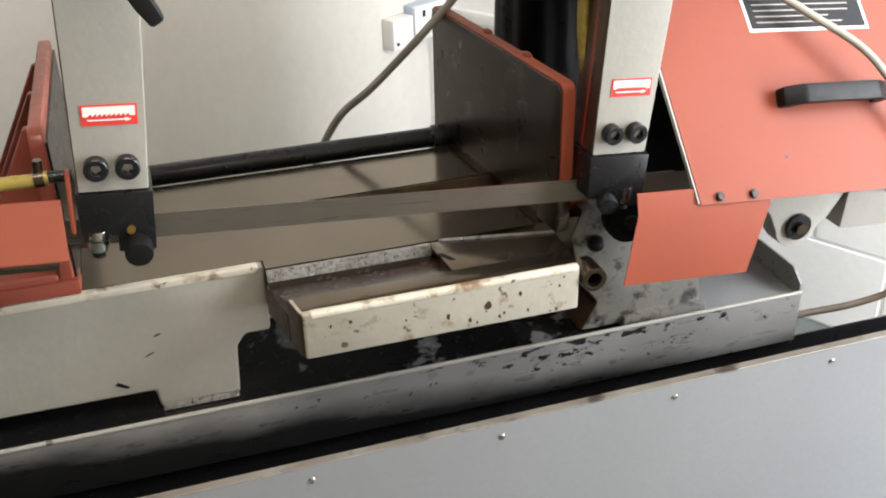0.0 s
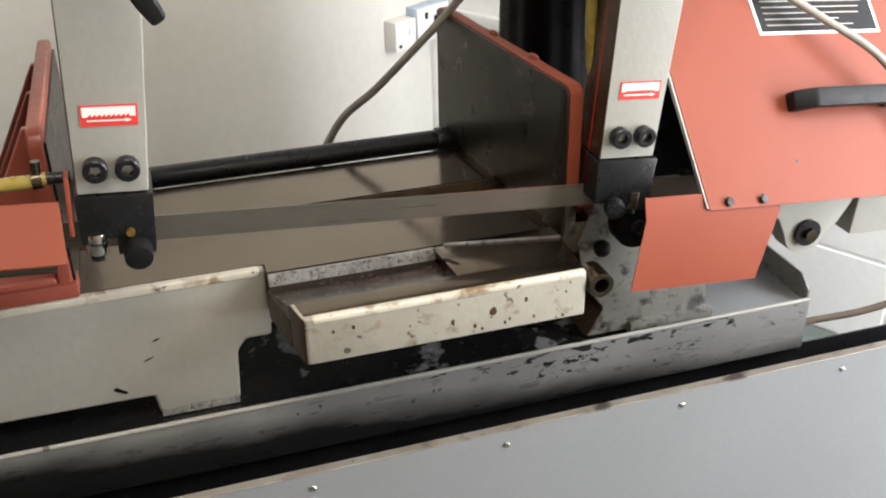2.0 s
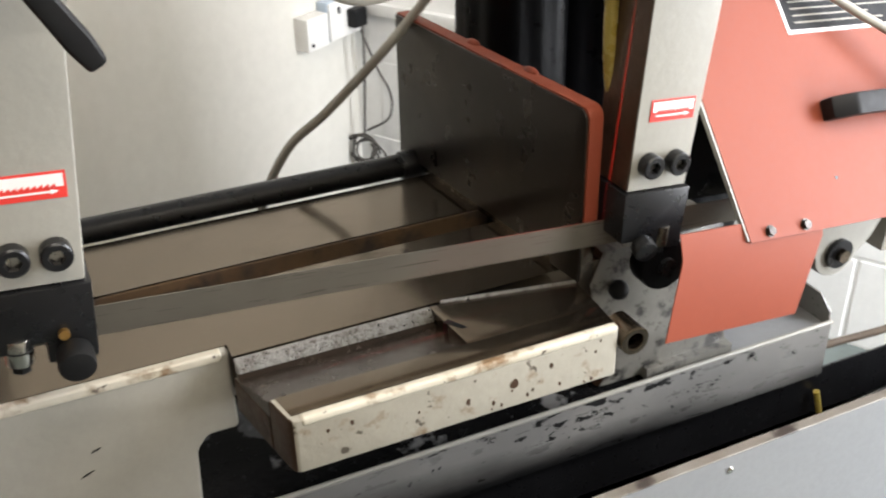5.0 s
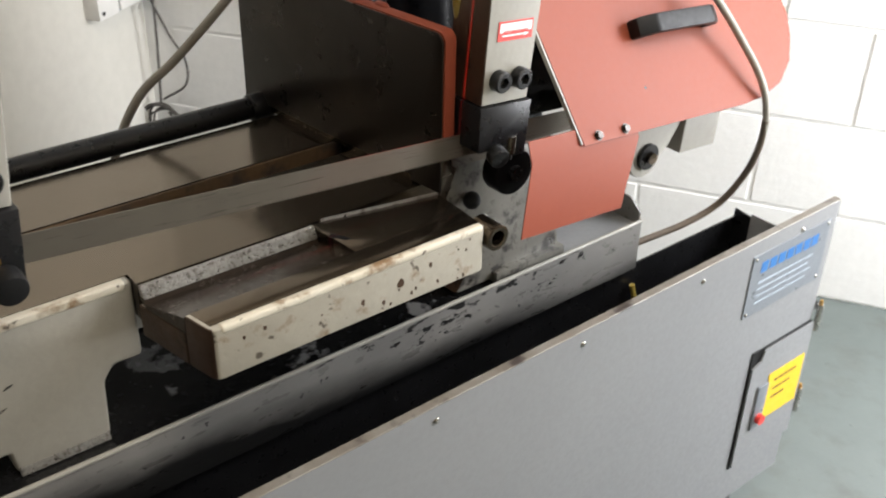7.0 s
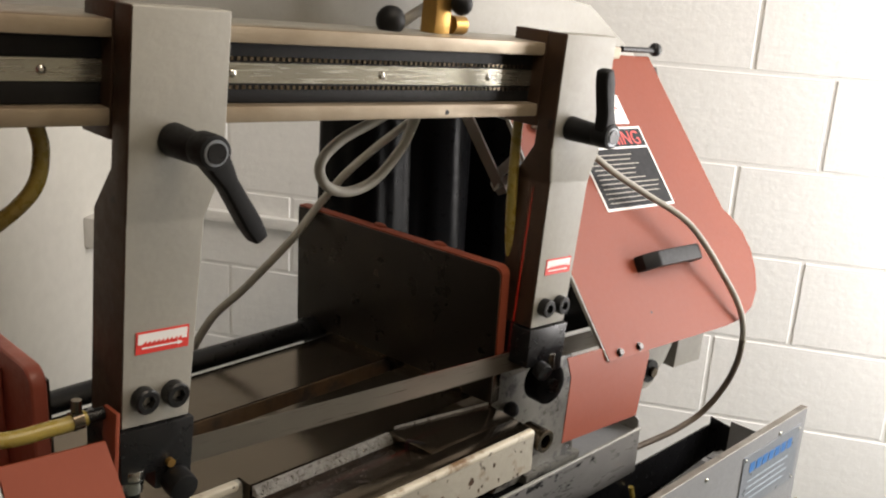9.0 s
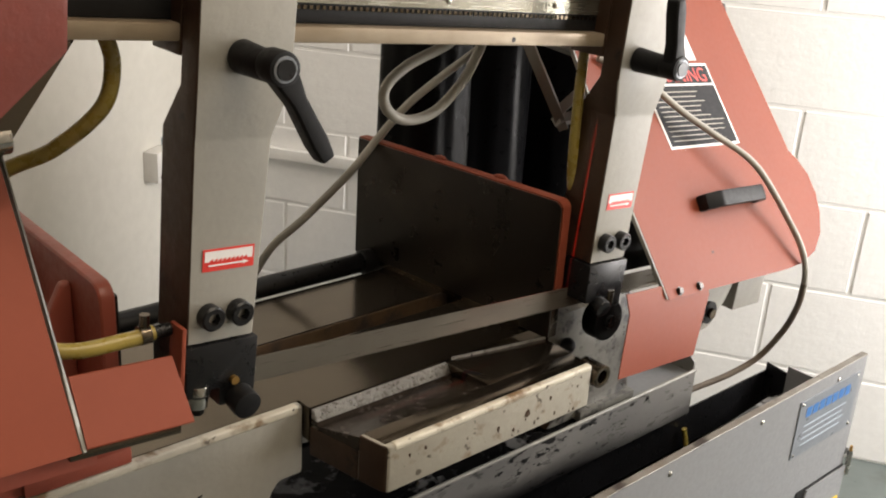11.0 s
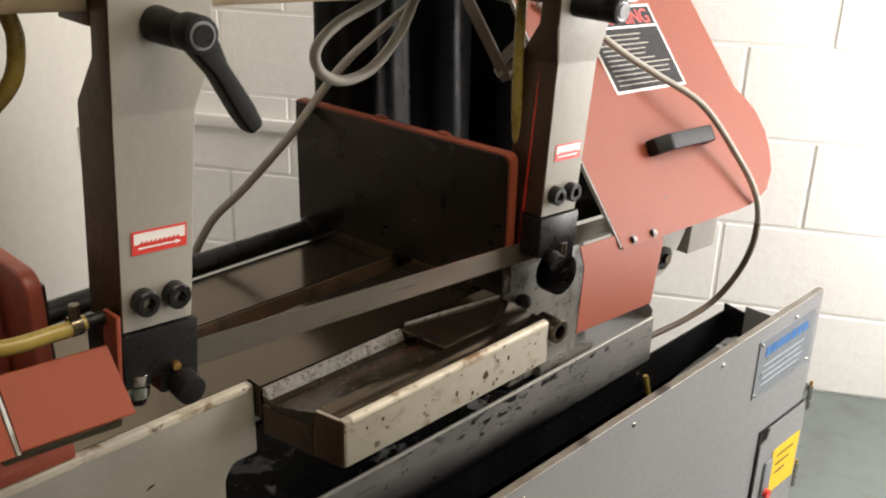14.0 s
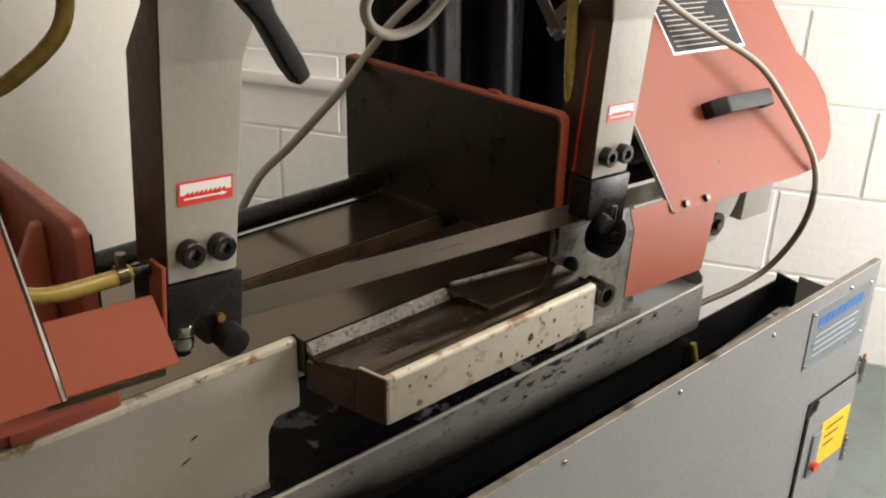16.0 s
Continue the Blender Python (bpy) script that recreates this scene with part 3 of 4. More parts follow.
bar = thing("vise_screw", pose(0, 0.438, 0.796), "oily black round vise screw cover tube", "machine bar")
part("bar_tube", rod((-0.95, 0.438, 0.796), (0.325, 0.438, 0.796), 0.0158, 24), M_BLACK, bar)
part("bar_collar", rod((0.29, 0.438, 0.796), (0.325, 0.438, 0.796), 0.019, 24, bevel=0.002), M_BLACK, bar)
part("bar_bracket", box(-0.40, -0.36, 0.414, 0.462, 0.62, 0.796, 0.003), M_CAST, bar)


# ---- saw bow ----
def saw_bow():
    c = thing("saw_bow", BOW, "grey steel saw bow raised above the vise", "machine arm")
    B = dict(frame_m=BOW)
    part("beam", box(-1.031, -0.25, 0.084, 0.16, 0.4275, 0.519, 0.003), M_CAST, c, **B)
    part("top_rail", box(-1.031, -0.20, 0.060, 0.0838, 0.503, 0.519, 0.003), M_RAIL, c, "worn tan slide rail", **B)
    part("bottom_rail", box(-1.031, -0.20, 0.060, 0.0838, 0.4275, 0.4435, 0.003), M_RAIL, c, "worn tan slide rail", **B)
    for z0, z1 in ((0.4440, 0.4630), (0.4835, 0.5025)):
        belt = part("black_strip", box(-1.031, -0.20, 0.0775, 0.0838, z0, z1, 0.001), M_PLASTIC, c, "black ribbed rubber strip", **B)
        ribs = bmesh.new()
        for k in range(62):
            u = -0.826 + k * 0.0075
            zr = z1 - 0.0055 if z0 < 0.47 else z0 + 0.0015
            box(u, u + 0.004, 0.0760, 0.0774, zr, zr + 0.004, bm=ribs)
        tagged(part("strip_rib", finish(ribs), M_STEEL, belt, **B), kind="stuff")
    strip = part("scale_strip", box(-1.031, -0.20, 0.0765, 0.0838, 0.4635, 0.4830), M_SCALE, c, "polished steel strip", **B)
    for u in (-0.985, -0.800, -0.610, -0.440):
        screw = part("screw", ball((u, 0.0762, 0.473), 0.0045, 1, 0.6, 1, 12), M_BRIGHT, strip, **B)
    part("beam_hole", rod((-0.52, 0.0595, 0.4345), (-0.52, 0.0602, 0.4345), 0.003, 12), M_BLACK, c, **B)
    # rear sheet behind the beam
    rear = [(-1.25, 0.40), (-0.95, 0.44), (-0.40, 0.44), (-0.40, 0.612), (-1.25, 0.66)]
    part("rear_sheet", prism(rear, 0.20, 0.206), M_CAST, c, "grey painted rear sheet", **B)
    back = [(-0.40, 0.44), (0.20, 0.30), (0.30, 0.40), (0.225, 0.470), (0.045, 0.565), (-0.40, 0.615)]
    part("rear_box", prism(back, 0.31, 0.36, bevel=0.003), M_CAST, c, "grey painted rear box", **B)
    part("rear_flange", prism([(-1.25, 0.66), (-0.40, 0.612), (-0.40, 0.615), (-1.25, 0.663)], 0.12, 0.20), M_CAST, c, **B)
    for a, b_ in (((-0.27, 0.30, 0.43), (-0.13, 0.30, 0.26)), ((-0.07, 0.30, 0.34), (-0.15, 0.30, 0.285)), ((-0.15, 0.30, 0.272), (-0.05, 0.30, 0.28))):
        part("brace", rod(a, b_, 0.011, 4), M_CAST, c, "grey steel brace", **B)
    # hinge lug and end bracket
    part("hinge_lug", prism([(-0.10, 0.075), (0.08, 0.075), (0.05, 0.02)] + arc(0.002, 0.010, 0.033, -10, -170, 8) + [(-0.045, 0.03)], 0.056, 0.090, bevel=0.003), M_CAST, c, **B)
    nut = part("hinge_bolt", rod((0.002, 0.054, 0.010), (0.002, 0.043, 0.010), 0.009, 6), M_STEEL, c, **B)
    part("washer", rod((0.002, 0.056, 0.010), (0.002, 0.050, 0.010), 0.019, 20), M_BLACK, nut, **B)
    part("end_bracket", box(0.070, 0.150, 0.05, 0.11, 0.002, 0.068, 0.003), M_CAST, c, **B)
    part("under_bar", box(-0.10, 0.16, 0.03, 0.11, 0.0685, 0.0785, 0.002), M_CAST, c, **B)
    brush = part("chip_brush", rod((-0.264, 0.046, 0.046), (-0.264, 0.072, 0.046), 0.030, 28, bevel=0.003), M_FABRIC, c, "oily black chip brush", **B)
    part("brush_hub", rod((-0.264, 0.040, 0.046), (-0.264, 0.0458, 0.046), 0.010, 16), M_BLACK, brush, **B)
    # left wheel housing
    part("wheel_housing", prism([(-1.6, 0.30), (-1.15, 0.30), (-1.032, 0.42), (-1.032, 0.62), (-1.6, 0.68)], 0.050, 0.26, bevel=0.006), M_HOUSE, c, "dull red wheel housing", **B)
    part("housing_plate", prism([(-1.16, 0.27), (-1.075, 0.30), (-1.000, 0.42), (-1.10, 0.425)], 0.115, 0.150, bevel=0.003), M_STEEL, c, **B)
    part("tension_tube", rod((-1.30, 0.13, 0.300), (-1.055, 0.13, 0.335), 0.017, 20), M_BRIGHT, c, **B)
    # fittings over the beam
    part("hose_fitting", box(-0.515, -0.490, 0.10, 0.125, 0.519, 0.60, 0.002), M_BRASS, c, **B)
    part("valve", rod((-0.48, 0.11, 0.530), (-0.46, 0.11, 0.530), 0.011), M_BRASS, c, **B)
    part("valve_knob", ball((-0.485, 0.09, 0.555), 0.013), M_PLASTIC, c, **B)
    part("grommet", ball((-0.575, 0.11, 0.530), 0.017), M_PLASTIC, c, **B)
    return c


bow = saw_bow()


def guide_arm(u0, right):
    """A guide arm whose lower front face begins at u0; right: the one at the hinge side."""
    m = BOW @ pose(u0, 0.044, 0.17)
    c = thing("guide_arm", m, "cream painted cast guide arm with clamp lever", "machine arm", "blade guide arms")
    B = dict(frame_m=BOW)
    w, wt = 0.072, 0.098
    a, b_ = (-0.360, -0.258) if right else (-0.931, -0.834)
    arm = bmesh.new()
    loops = []
    for z, x0, x1, yf, yb in ((0.142, u0, u0 + w, 0.044, 0.105), (0.340, u0 - 0.002, u0 + w + 0.007, 0.044, 0.105), (0.345, u0 - 0.002, u0 + w + 0.008, 0.0435, 0.105),
                              (0.392, a, b_, 0.0285, 0.110), (0.534, a, b_, 0.0285, 0.110)):
        loops.append([arm.verts.new(p) for p in ((x0, yf, z), (x1, yf, z), (x1, yb if z < 0.36 else 0.0585, z), (x0, yb if z < 0.36 else 0.0585, z))])
    arm.faces.new(loops[0])
    arm.faces.new(loops[-1][::-1])
    for p, q in zip(loops, loops[1:]):
        for k in range(4):
            arm.faces.new((p[k], p[(k + 1) % 4], q[(k + 1) % 4], q[k]))
    dark_side(part("arm", finish(arm, 0.003, 3), M_CAST, c, **B))
    part("side_cheek", box(a - 0.001, a + 0.012, 0.0587, 0.112, 0.4155, 0.534, 0.002), M_SIDE, c, "brown bare side with shade in its colour", **B)
    block = part("guide_block", prism([(u0 - 0.003, 0.141), (u0 + w + 0.004, 0.141), (u0 + w + 0.003, 0.072), (u0 + 0.036, 0.072), (u0 + 0.036, 0.092),
                                       (u0 + 0.026, 0.092), (u0 + 0.026, 0.086), (u0, 0.086)], 0.040, 0.110, bevel=0.002), M_BLACK, c, "oily black steel guide block", **B)
    if right:
        roller = part("guide_roller", rod((u0 + 0.052, 0.046, 0.098), (u0 + 0.052, 0.046, 0.076), 0.0095, 24, bevel=0.001), M_STRIP, block, "oily steel roller", **B)
        part("roller_nut", rod((u0 + 0.052, 0.046, 0.0758), (u0 + 0.052, 0.046, 0.068), 0.007, 6), M_BLACK, roller, **B)
        part("guide_knob", rod((u0 + 0.024, 0.039, 0.084), (u0 + 0.022, 0.024, 0.080), 0.0125, 24, bevel=0.003), M_BLACK, block, "oily black knob", **B)
    else:
        roller = part("guide_roller", rod((u0 + 0.015, 0.048, 0.098), (u0 + 0.015, 0.048, 0.074), 0.0115, 24, bevel=0.001), M_BRIGHT, block, "bright steel roller", **B)
        part("roller_groove", rod((u0 + 0.015, 0.048, 0.088), (u0 + 0.015, 0.048, 0.0865), 0.0118, 24), M_BLACK, roller, **B)
        part("roller_nut", rod((u0 + 0.015, 0.048, 0.0738), (u0 + 0.015, 0.048, 0.066), 0.008, 6), M_BLACK, roller, **B)
        part("guide_knob", rod((u0 + 0.056, 0.040, 0.080), (u0 + 0.056, 0.018, 0.077), 0.0150, 24, bevel=0.003), M_PLASTIC, block, "black knob", **B)
        part("pin", rod((u0 + 0.050, 0.0415, 0.099), (u0 + 0.050, 0.035, 0.099), 0.0045, 12), M_BRASS, block, **B)
    for x in (0.021, 0.0525):
        bolt = part("bolt", cup((u0 + x, 0.0438, 0.171), 0.0125, 0.0068, 0.0125, 0.007), M_BLACK, c, "black socket head bolt", **B)
        # bright disc inside the black head stands in for the socket's highlight
        part("bolt_socket", rod((u0 + x, 0.0392, 0.171), (u0 + x, 0.0380, 0.171), 0.0060, 6), M_BRIGHT, bolt, **B)
    # blade direction sticker
    s0, s1, t0, t1 = u0 + 0.014, u0 + 0.066, 0.216, 0.238
    if not right:
        s0, s1 = u0 + 0.012, u0 + 0.067
    st = part("sticker", box(s0, s1, 0.0431, 0.0438, t0, t1), M_STICKR, c, "red and white blade direction sticker", **B)
    part("sticker_field", box(s0 + 0.002, s1 - 0.002, 0.0427, 0.0430, t0 + 0.0095, t1 - 0.002), M_STICKER, st, **B)
    teeth = bmesh.new()
    for k in range(9):
        x = s0 + 0.006 + k * (s1 - s0 - 0.014) / 9
        prism([(x, t0 + 0.0094), (x + 0.0045, t0 + 0.0094), (x + 0.0045, t0 + 0.0125)], 0.0424, 0.0427, bm=teeth)
    part("sticker_teeth", finish(teeth), M_STICKR, st, **B)
    part("sticker_arrow", prism([(s0 + 0.006, t0 + 0.005), (s1 - 0.012, t0 + 0.005), (s1 - 0.012, t0 + 0.0035), (s1 - 0.006, t0 + 0.0058),
                                 (s1 - 0.012, t0 + 0.008), (s1 - 0.012, t0 + 0.0065), (s0 + 0.006, t0 + 0.0065)], 0.0424, 0.0430), M_STICKER, st, **B)
    # clamp lever
    if right:
        hub, tip = (-0.330, 0.0283, 0.418), (-0.346, -0.026, 0.499)
    else:
        hub, tip = (-0.889, 0.0283, 0.421), (-0.829, -0.026, 0.338)
    lever = part("clamp_lever", rod((hub[0], 0.0284, hub[2]), (hub[0] + 0.004, -0.016, hub[2] - 0.002), 0.0155, 24, 0.0135, 0.002), M_PLASTIC, c, "black plastic clamp lever", **B)
    h2, t2 = Vector((hub[0] + 0.004, -0.022, hub[2])), Vector(tip)
    d = (t2 - h2).normalized()
    nrm = Vector((-d.z, 0, d.x))
    grip = bmesh.new()
    prof = [(0.0, 0.0145), (0.35, 0.0085), (0.8, 0.0095), (1.0, 0.0075)]
    left = [h2 + (t2 - h2) * f + nrm * r for f, r in prof]
    rite = [h2 + (t2 - h2) * f - nrm * r for f, r in prof]
    prism([(p.x, p.z) for p in left + rite[::-1]], -0.034, -0.015, bm=grip)
    part("lever_grip", finish(grip, 0.005, 3), M_PLASTIC, lever, **B)
    part("lever_boss", rod((h2.x, -0.012, h2.z), (h2.x, -0.036, h2.z), 0.0155, 24, bevel=0.002), M_PLASTIC, lever, **B)
    part("lever_screw", rod((h2.x, -0.0358, h2.z), (h2.x, -0.0385, h2.z), 0.009, 20), M_BLACK, lever, **B)
    part("lever_ring", rod((h2.x, -0.0355, h2.z), (h2.x, -0.0368, h2.z), 0.0115, 24), M_PLATE, lever, **B)
    return c


guide_arm(-0.921, False)
guide_arm(-0.332, True)

# blade with its toothed lower edge
bl = bmesh.new()
lower = []
for k in range(241):
    lower += [(-1.15 + k * 1.12 / 240, 0.0685), (-1.1494 + k * 1.12 / 240, 0.0705)]
prism([(-1.15, 0.0985)] + lower + [(-0.03, 0.0985)], 0.0735, 0.0746, bm=bl)
part("blade", finish(bl), M_BLADE, bow, "grey steel saw band with fine teeth", BOW)


# ---- covers ----
def hinge_cover():
    c = thing("blade_cover", COVER, "salmon red leaning sheet steel wheel cover", "machine cover", "wheel covers")
    B, C = dict(frame_m=BOW), dict(frame_m=COVER)
    outline = [(-0.185, 0.0), (-0.222, 0.205), (-0.250, 0.480), (0.167, 0.480), (0.243, 0.195), (0.262, 0.178), (0.282, 0.150), (0.290, 0.115), (0.284, 0.080),
               (0.266, 0.045), (0.232, 0.018), (0.185, 0.004), (0.135, 0.0)]
    sheet = part("cover_sheet", prism(outline, -0.001, 0.001), M_ORANGE, c, "salmon red sheet", **C)
    rim = bmesh.new()
    ring = outline[3:]
    for (x0, z0), (x1, z1) in zip(ring, ring[1:]):
        d = Vector((x1 - x0, z1 - z0)).normalized() * 0.0022
        n = Vector((d.y, -d.x))
        prism([(x0, z0), (x1, z1), (x1 + n.x, z1 + n.y), (x0 + n.x, z0 + n.y)], 0.0011, 0.05, bm=rim)
    part("cover_rim", finish(rim), M_ORANGE, sheet, **C)
    part("edge_strip", prism([(-0.187, 0.002), (-0.223, 0.205), (-0.251, 0.480), (-0.254, 0.480), (-0.226, 0.205), (-0.189, 0.002)], -0.001, 0.005), M_CAST, sheet, "pale edge trim", **C)
    # inner sheet coloured black to stand in for shade between arm and cover
    part("inner_sheet", prism([(-0.33, 0.080), (-0.08, 0.080), (-0.16, 0.20), (-0.22, 0.235), (-0.31, 0.235)], 0.118, 0.122), M_FABRIC, c, "inner sheet in black for the shaded gap", **B)
    for u in (-0.158, -0.109):
        s = part("cover_screw", rod((u, -0.001, 0.0085), (u, -0.006, 0.0085), 0.0050, 6), M_OILR, sheet, "plated hex screw", **C)
        part("screw_washer", rod((u, -0.001, 0.0085), (u, -0.0022, 0.0085), 0.0065, 18), M_OILR, s, **C)
    part("hole", rod((-0.053, -0.0009, 0.053), (-0.053, -0.0014, 0.053), 0.0022, 10), M_BLACK, sheet, **C)
    # strap handle
    grip = bmesh.new()
    prof = [(-0.058, -0.0011), (-0.058, -0.020), (-0.034, -0.034), (0.078, -0.034), (0.102, -0.020), (0.102, -0.0011), (0.084, -0.0011), (0.082, -0.012),
            (0.072, -0.020), (-0.028, -0.020), (-0.038, -0.012), (-0.040, -0.0011)]
    prism(prof, 0.115, 0.140, "z", bm=grip)
    handle = part("handle", finish(grip, 0.004, 2), M_PLASTIC, sheet, "black plastic grab handle", **C)
    for u in (-0.048, 0.093):
        part("handle_screw", rod((u, -0.020, 0.1275), (u, -0.0235, 0.1275), 0.004, 12), M_BLACK, handle, **C)
    # splash guard, folded outwards
    g = bmesh.new()
    prof = [(0.013, 0.101), (0.002, 0.076), (-0.006, -0.016), (-0.0045, -0.016), (0.0035, 0.0755), (0.0145, 0.101)]
    v0 = [g.verts.new((-0.280 if z > 0.05 else -0.290, y, z)) for y, z in prof]
    v1 = [g.verts.new((-0.092 if z > 0.05 else -0.113, y, z)) for y, z in prof]
    g.faces.new(v0)
    g.faces.new(v1[::-1])
    for k in range(6):
        g.faces.new((v0[k], v1[k], v1[(k + 1) % 6], v0[(k + 1) % 6]))
    part("splash_guard", finish(g), M_ORANGE, c, "folded salmon red splash guard", **B)
    # hinge knob at the top
    part("hinge_rod", rod((0.08, -0.01, 0.487), (0.175, -0.01, 0.487), 0.005), M_BLACK, c, **C)
    part("hinge_ball", ball((0.180, -0.01, 0.489), 0.012), M_BLACK, c, **C)
    part("hinge_tab", prism([(0.178, 0.470), (0.200, 0.465), (0.188, 0.428)], 0.01, 0.02), M_BLACK, c, **C)
    # warning sign, glued on at a slant
    slant = Matrix(((1, -0.23, 0, 0), (0, 1, 0, 0), (0, 0, 1, 0), (0, 0, 0, 1)))
    tilt = COVER @ pose(0.010, -0.0014, 0.216, 90, 0, 0) @ slant
    sign = part("warning_sign", box(-0.092, 0.092, 0.0, 0.137, -0.0004, 0.0002), M_STICKER, c, "black and white safety sign with red heading", tilt)
    part("sign_field", box(-0.088, 0.088, 0.004, 0.100, 0.0003, 0.0005), M_STICKK, sign, "", tilt)
    part("sign_heading", box(-0.088, 0.088, 0.1035, 0.133, 0.0003, 0.0005), M_STICKK, sign, "", tilt)
    text_part("WARNING", 0.033, tilt @ pose(-0.082, 0.1065, 0.0008), M_STICKR, sign)
    random.seed(4)
    for k in range(11):
        part("sign_line", box(-0.078, random.uniform(0.02, 0.082), 0.0893 - 0.0078 * k, 0.0909 - 0.0078 * k, 0.0006, 0.0008), M_CABLE, sign, "", tilt)
    paper = part("paper_label", box(-0.070, 0.070, 0.142, 0.192, 0.0001, 0.0004), M_STICKER, c, "white paper label", tilt)
    for k in range(2):
        part("paper_line", box(-0.03, 0.055, 0.168 - 0.012 * k, 0.1705 - 0.012 * k, 0.0005, 0.0007), M_STICKR if k == 0 else M_BLUEG, paper, "", tilt)
    return c


def free_cover():
    c = thing("blade_cover", COVER @ pose(-1.3, 0, 0), "salmon red leaning sheet steel wheel cover", "machine cover", "wheel covers")
    B, C = dict(frame_m=BOW), dict(frame_m=COVER)
    outline = [(-1.60, -0.02), (-1.031, 0.0), (-1.036, 0.08), (-1.044, 0.207), (-1.053, 0.33), (-1.065, 0.48), (-1.60, 0.48)]
    sheet = part("cover_sheet", prism(outline, -0.001, 0.001), M_ORANGE, c, "salmon red sheet", **C)
    strip = bmesh.new()
    edge = outline[1:6]
    for (x0, z0), (x1, z1) in zip(edge, edge[1:]):
        prism([(x0 + 0.001, z0), (x1 + 0.001, z1), (x1 + 0.0045, z1), (x0 + 0.0045, z0)], -0.0015, 0.012, bm=strip)
    part("edge_strip", finish(strip), M_CAST, sheet, "pale edge trim", **C)
    part("under_frame", prism([(-1.6, 0.040), (-1.02, 0.060), (-1.02, 0.078), (-1.6, 0.060)], 0.014, 0.09, bevel=0.002), M_RED, c, "oily red frame edge", **B)
    # slanted splash guard beside the guide arm
    g = bmesh.new()
    prof = [(0.040, 0.138), (0.000, 0.088), (0.000, 0.0865), (0.002, 0.0865), (0.0422, 0.138)]
    v0 = [g.verts.new((-1.036, y, z)) for y, z in prof]
    v1 = [g.verts.new((-0.938 if z > 0.1 else -0.934, y, z)) for y, z in prof]
    g.faces.new(v0)
    g.faces.new(v1[::-1])
    for k in range(5):
        g.faces.new((v0[k], v1[k], v1[(k + 1) % 5], v0[(k + 1) % 5]))
    part("splash_guard", finish(g), M_ORANGE, c, "slanted salmon red splash guard", **B)
    part("guard_bracket", box(-1.05, -0.945, 0.003, 0.075, 0.076, 0.084, 0.002), M_STEEL, c, "oily bright bracket", **B)
    part("red_post", box(-0.931, -0.9265, 0.035, 0.06, 0.10, 0.165, 0.001), M_ORANGE, c, **B)
    return c


hinge_cover()
free_cover()


# ---- hoses and cables ----
def line_thing(name, points, r, material, label, category, m=WORLD, n=12):
    c = thing(name, m @ Matrix.Translation(points[0]), label, category)
    part("line", tube(points, r, n), material, c, "", m)
    return c


hose = line_thing("coolant_hose", [(-0.983, 0.10, 0.432), (-0.974, 0.10, 0.400), (-0.981, 0.105, 0.361), (-1.012, 0.135, 0.318), (-1.048, 0.170, 0.288),
                                   (-1.09, 0.180, 0.24), (-1.09, 0.125, 0.17), (-1.035, 0.072, 0.150), (-0.975, 0.060, 0.153), (-0.948, 0.060, 0.156)],
                  0.0075, M_HOSE, "translucent yellow coolant hose to the blade guide", "hose", BOW)
part("hose_clip", rod((-0.962, 0.060, 0.155), (-0.952, 0.060, 0.156), 0.0095, 16), M_STEEL, hose, "", BOW)
part("hose_nozzle", rod((-0.952, 0.060, 0.156), (-0.925, 0.060, 0.157), 0.0065, 12), M_BLACK, hose, "", BOW)
part("clip_screw", rod((-0.957, 0.060, 0.163), (-0.957, 0.060, 0.176), 0.005, 10), M_STEEL, hose, "", BOW)
line_thing("coolant_hose", [(-0.347, 0.10, 0.430), (-0.345, 0.10, 0.380), (-0.341, 0.10, 0.327), (-0.333, 0.10, 0.260), (-0.318, 0.10, 0.205), (-0.300, 0.10, 0.170)], 0.007, M_HOSE,
           "yellow coolant hose beside guide arm", "hose", BOW)
line_thing("power_cable", [(0.335, 0.15, 1.385), (0.309, 0.15, 1.345), (0.243, 0.15, 1.321), (0.208, 0.16, 1.295), (0.20, 0.18, 1.25), (0.205, 0.19, 1.20)], 0.0065, M_CABLE,
           "grey cable over saw bow", "cable")
line_thing("power_cable", [(0.225, 0.168, 1.215), (0.209, 0.17, 1.194), (0.147, 0.172, 1.171), (0.113, 0.17, 1.147), (0.117, 0.168, 1.121), (0.151, 0.17, 1.105), (0.197, 0.172, 1.112),
                           (0.241, 0.172, 1.148), (0.262, 0.17, 1.186), (0.270, 0.168, 1.21)],
           0.0065, M_CABLE, "looped grey cable hanging under saw bow", "cable")
line_thing("power_cable", [(0.498, 0.39, 1.153), (0.473, 0.4, 1.125), (0.414, 0.41, 1.088), (0.356, 0.42, 1.047), (0.316, 0.436, 0.998), (0.267, 0.44, 0.949), (0.205, 0.47, 0.877), (0.152, 0.49, 0.825), (0.112, 0.5, 0.74), (0.102, 0.5, 0.63)], 0.0062, M_CABLE, "grey cable running down behind the table", "cable")
over = [COVER @ Vector(p) for p in ((-0.200, -0.006, 0.360), (-0.160, -0.018, 0.338), (-0.123, -0.025, 0.312), (-0.068, -0.026, 0.269), (-0.012, -0.030, 0.230), (0.065, -0.040, 0.169))]
flex = line_thing("power_cable", over + [Vector(p) for p in ((0.836, 0.024, 0.893), (0.864, 0.002, 0.835), (0.884, 0.000, 0.780), (0.897, 0.010, 0.730))], 0.0052, M_CABLE,
                  "grey flexible cable across the blade cover", "cable")
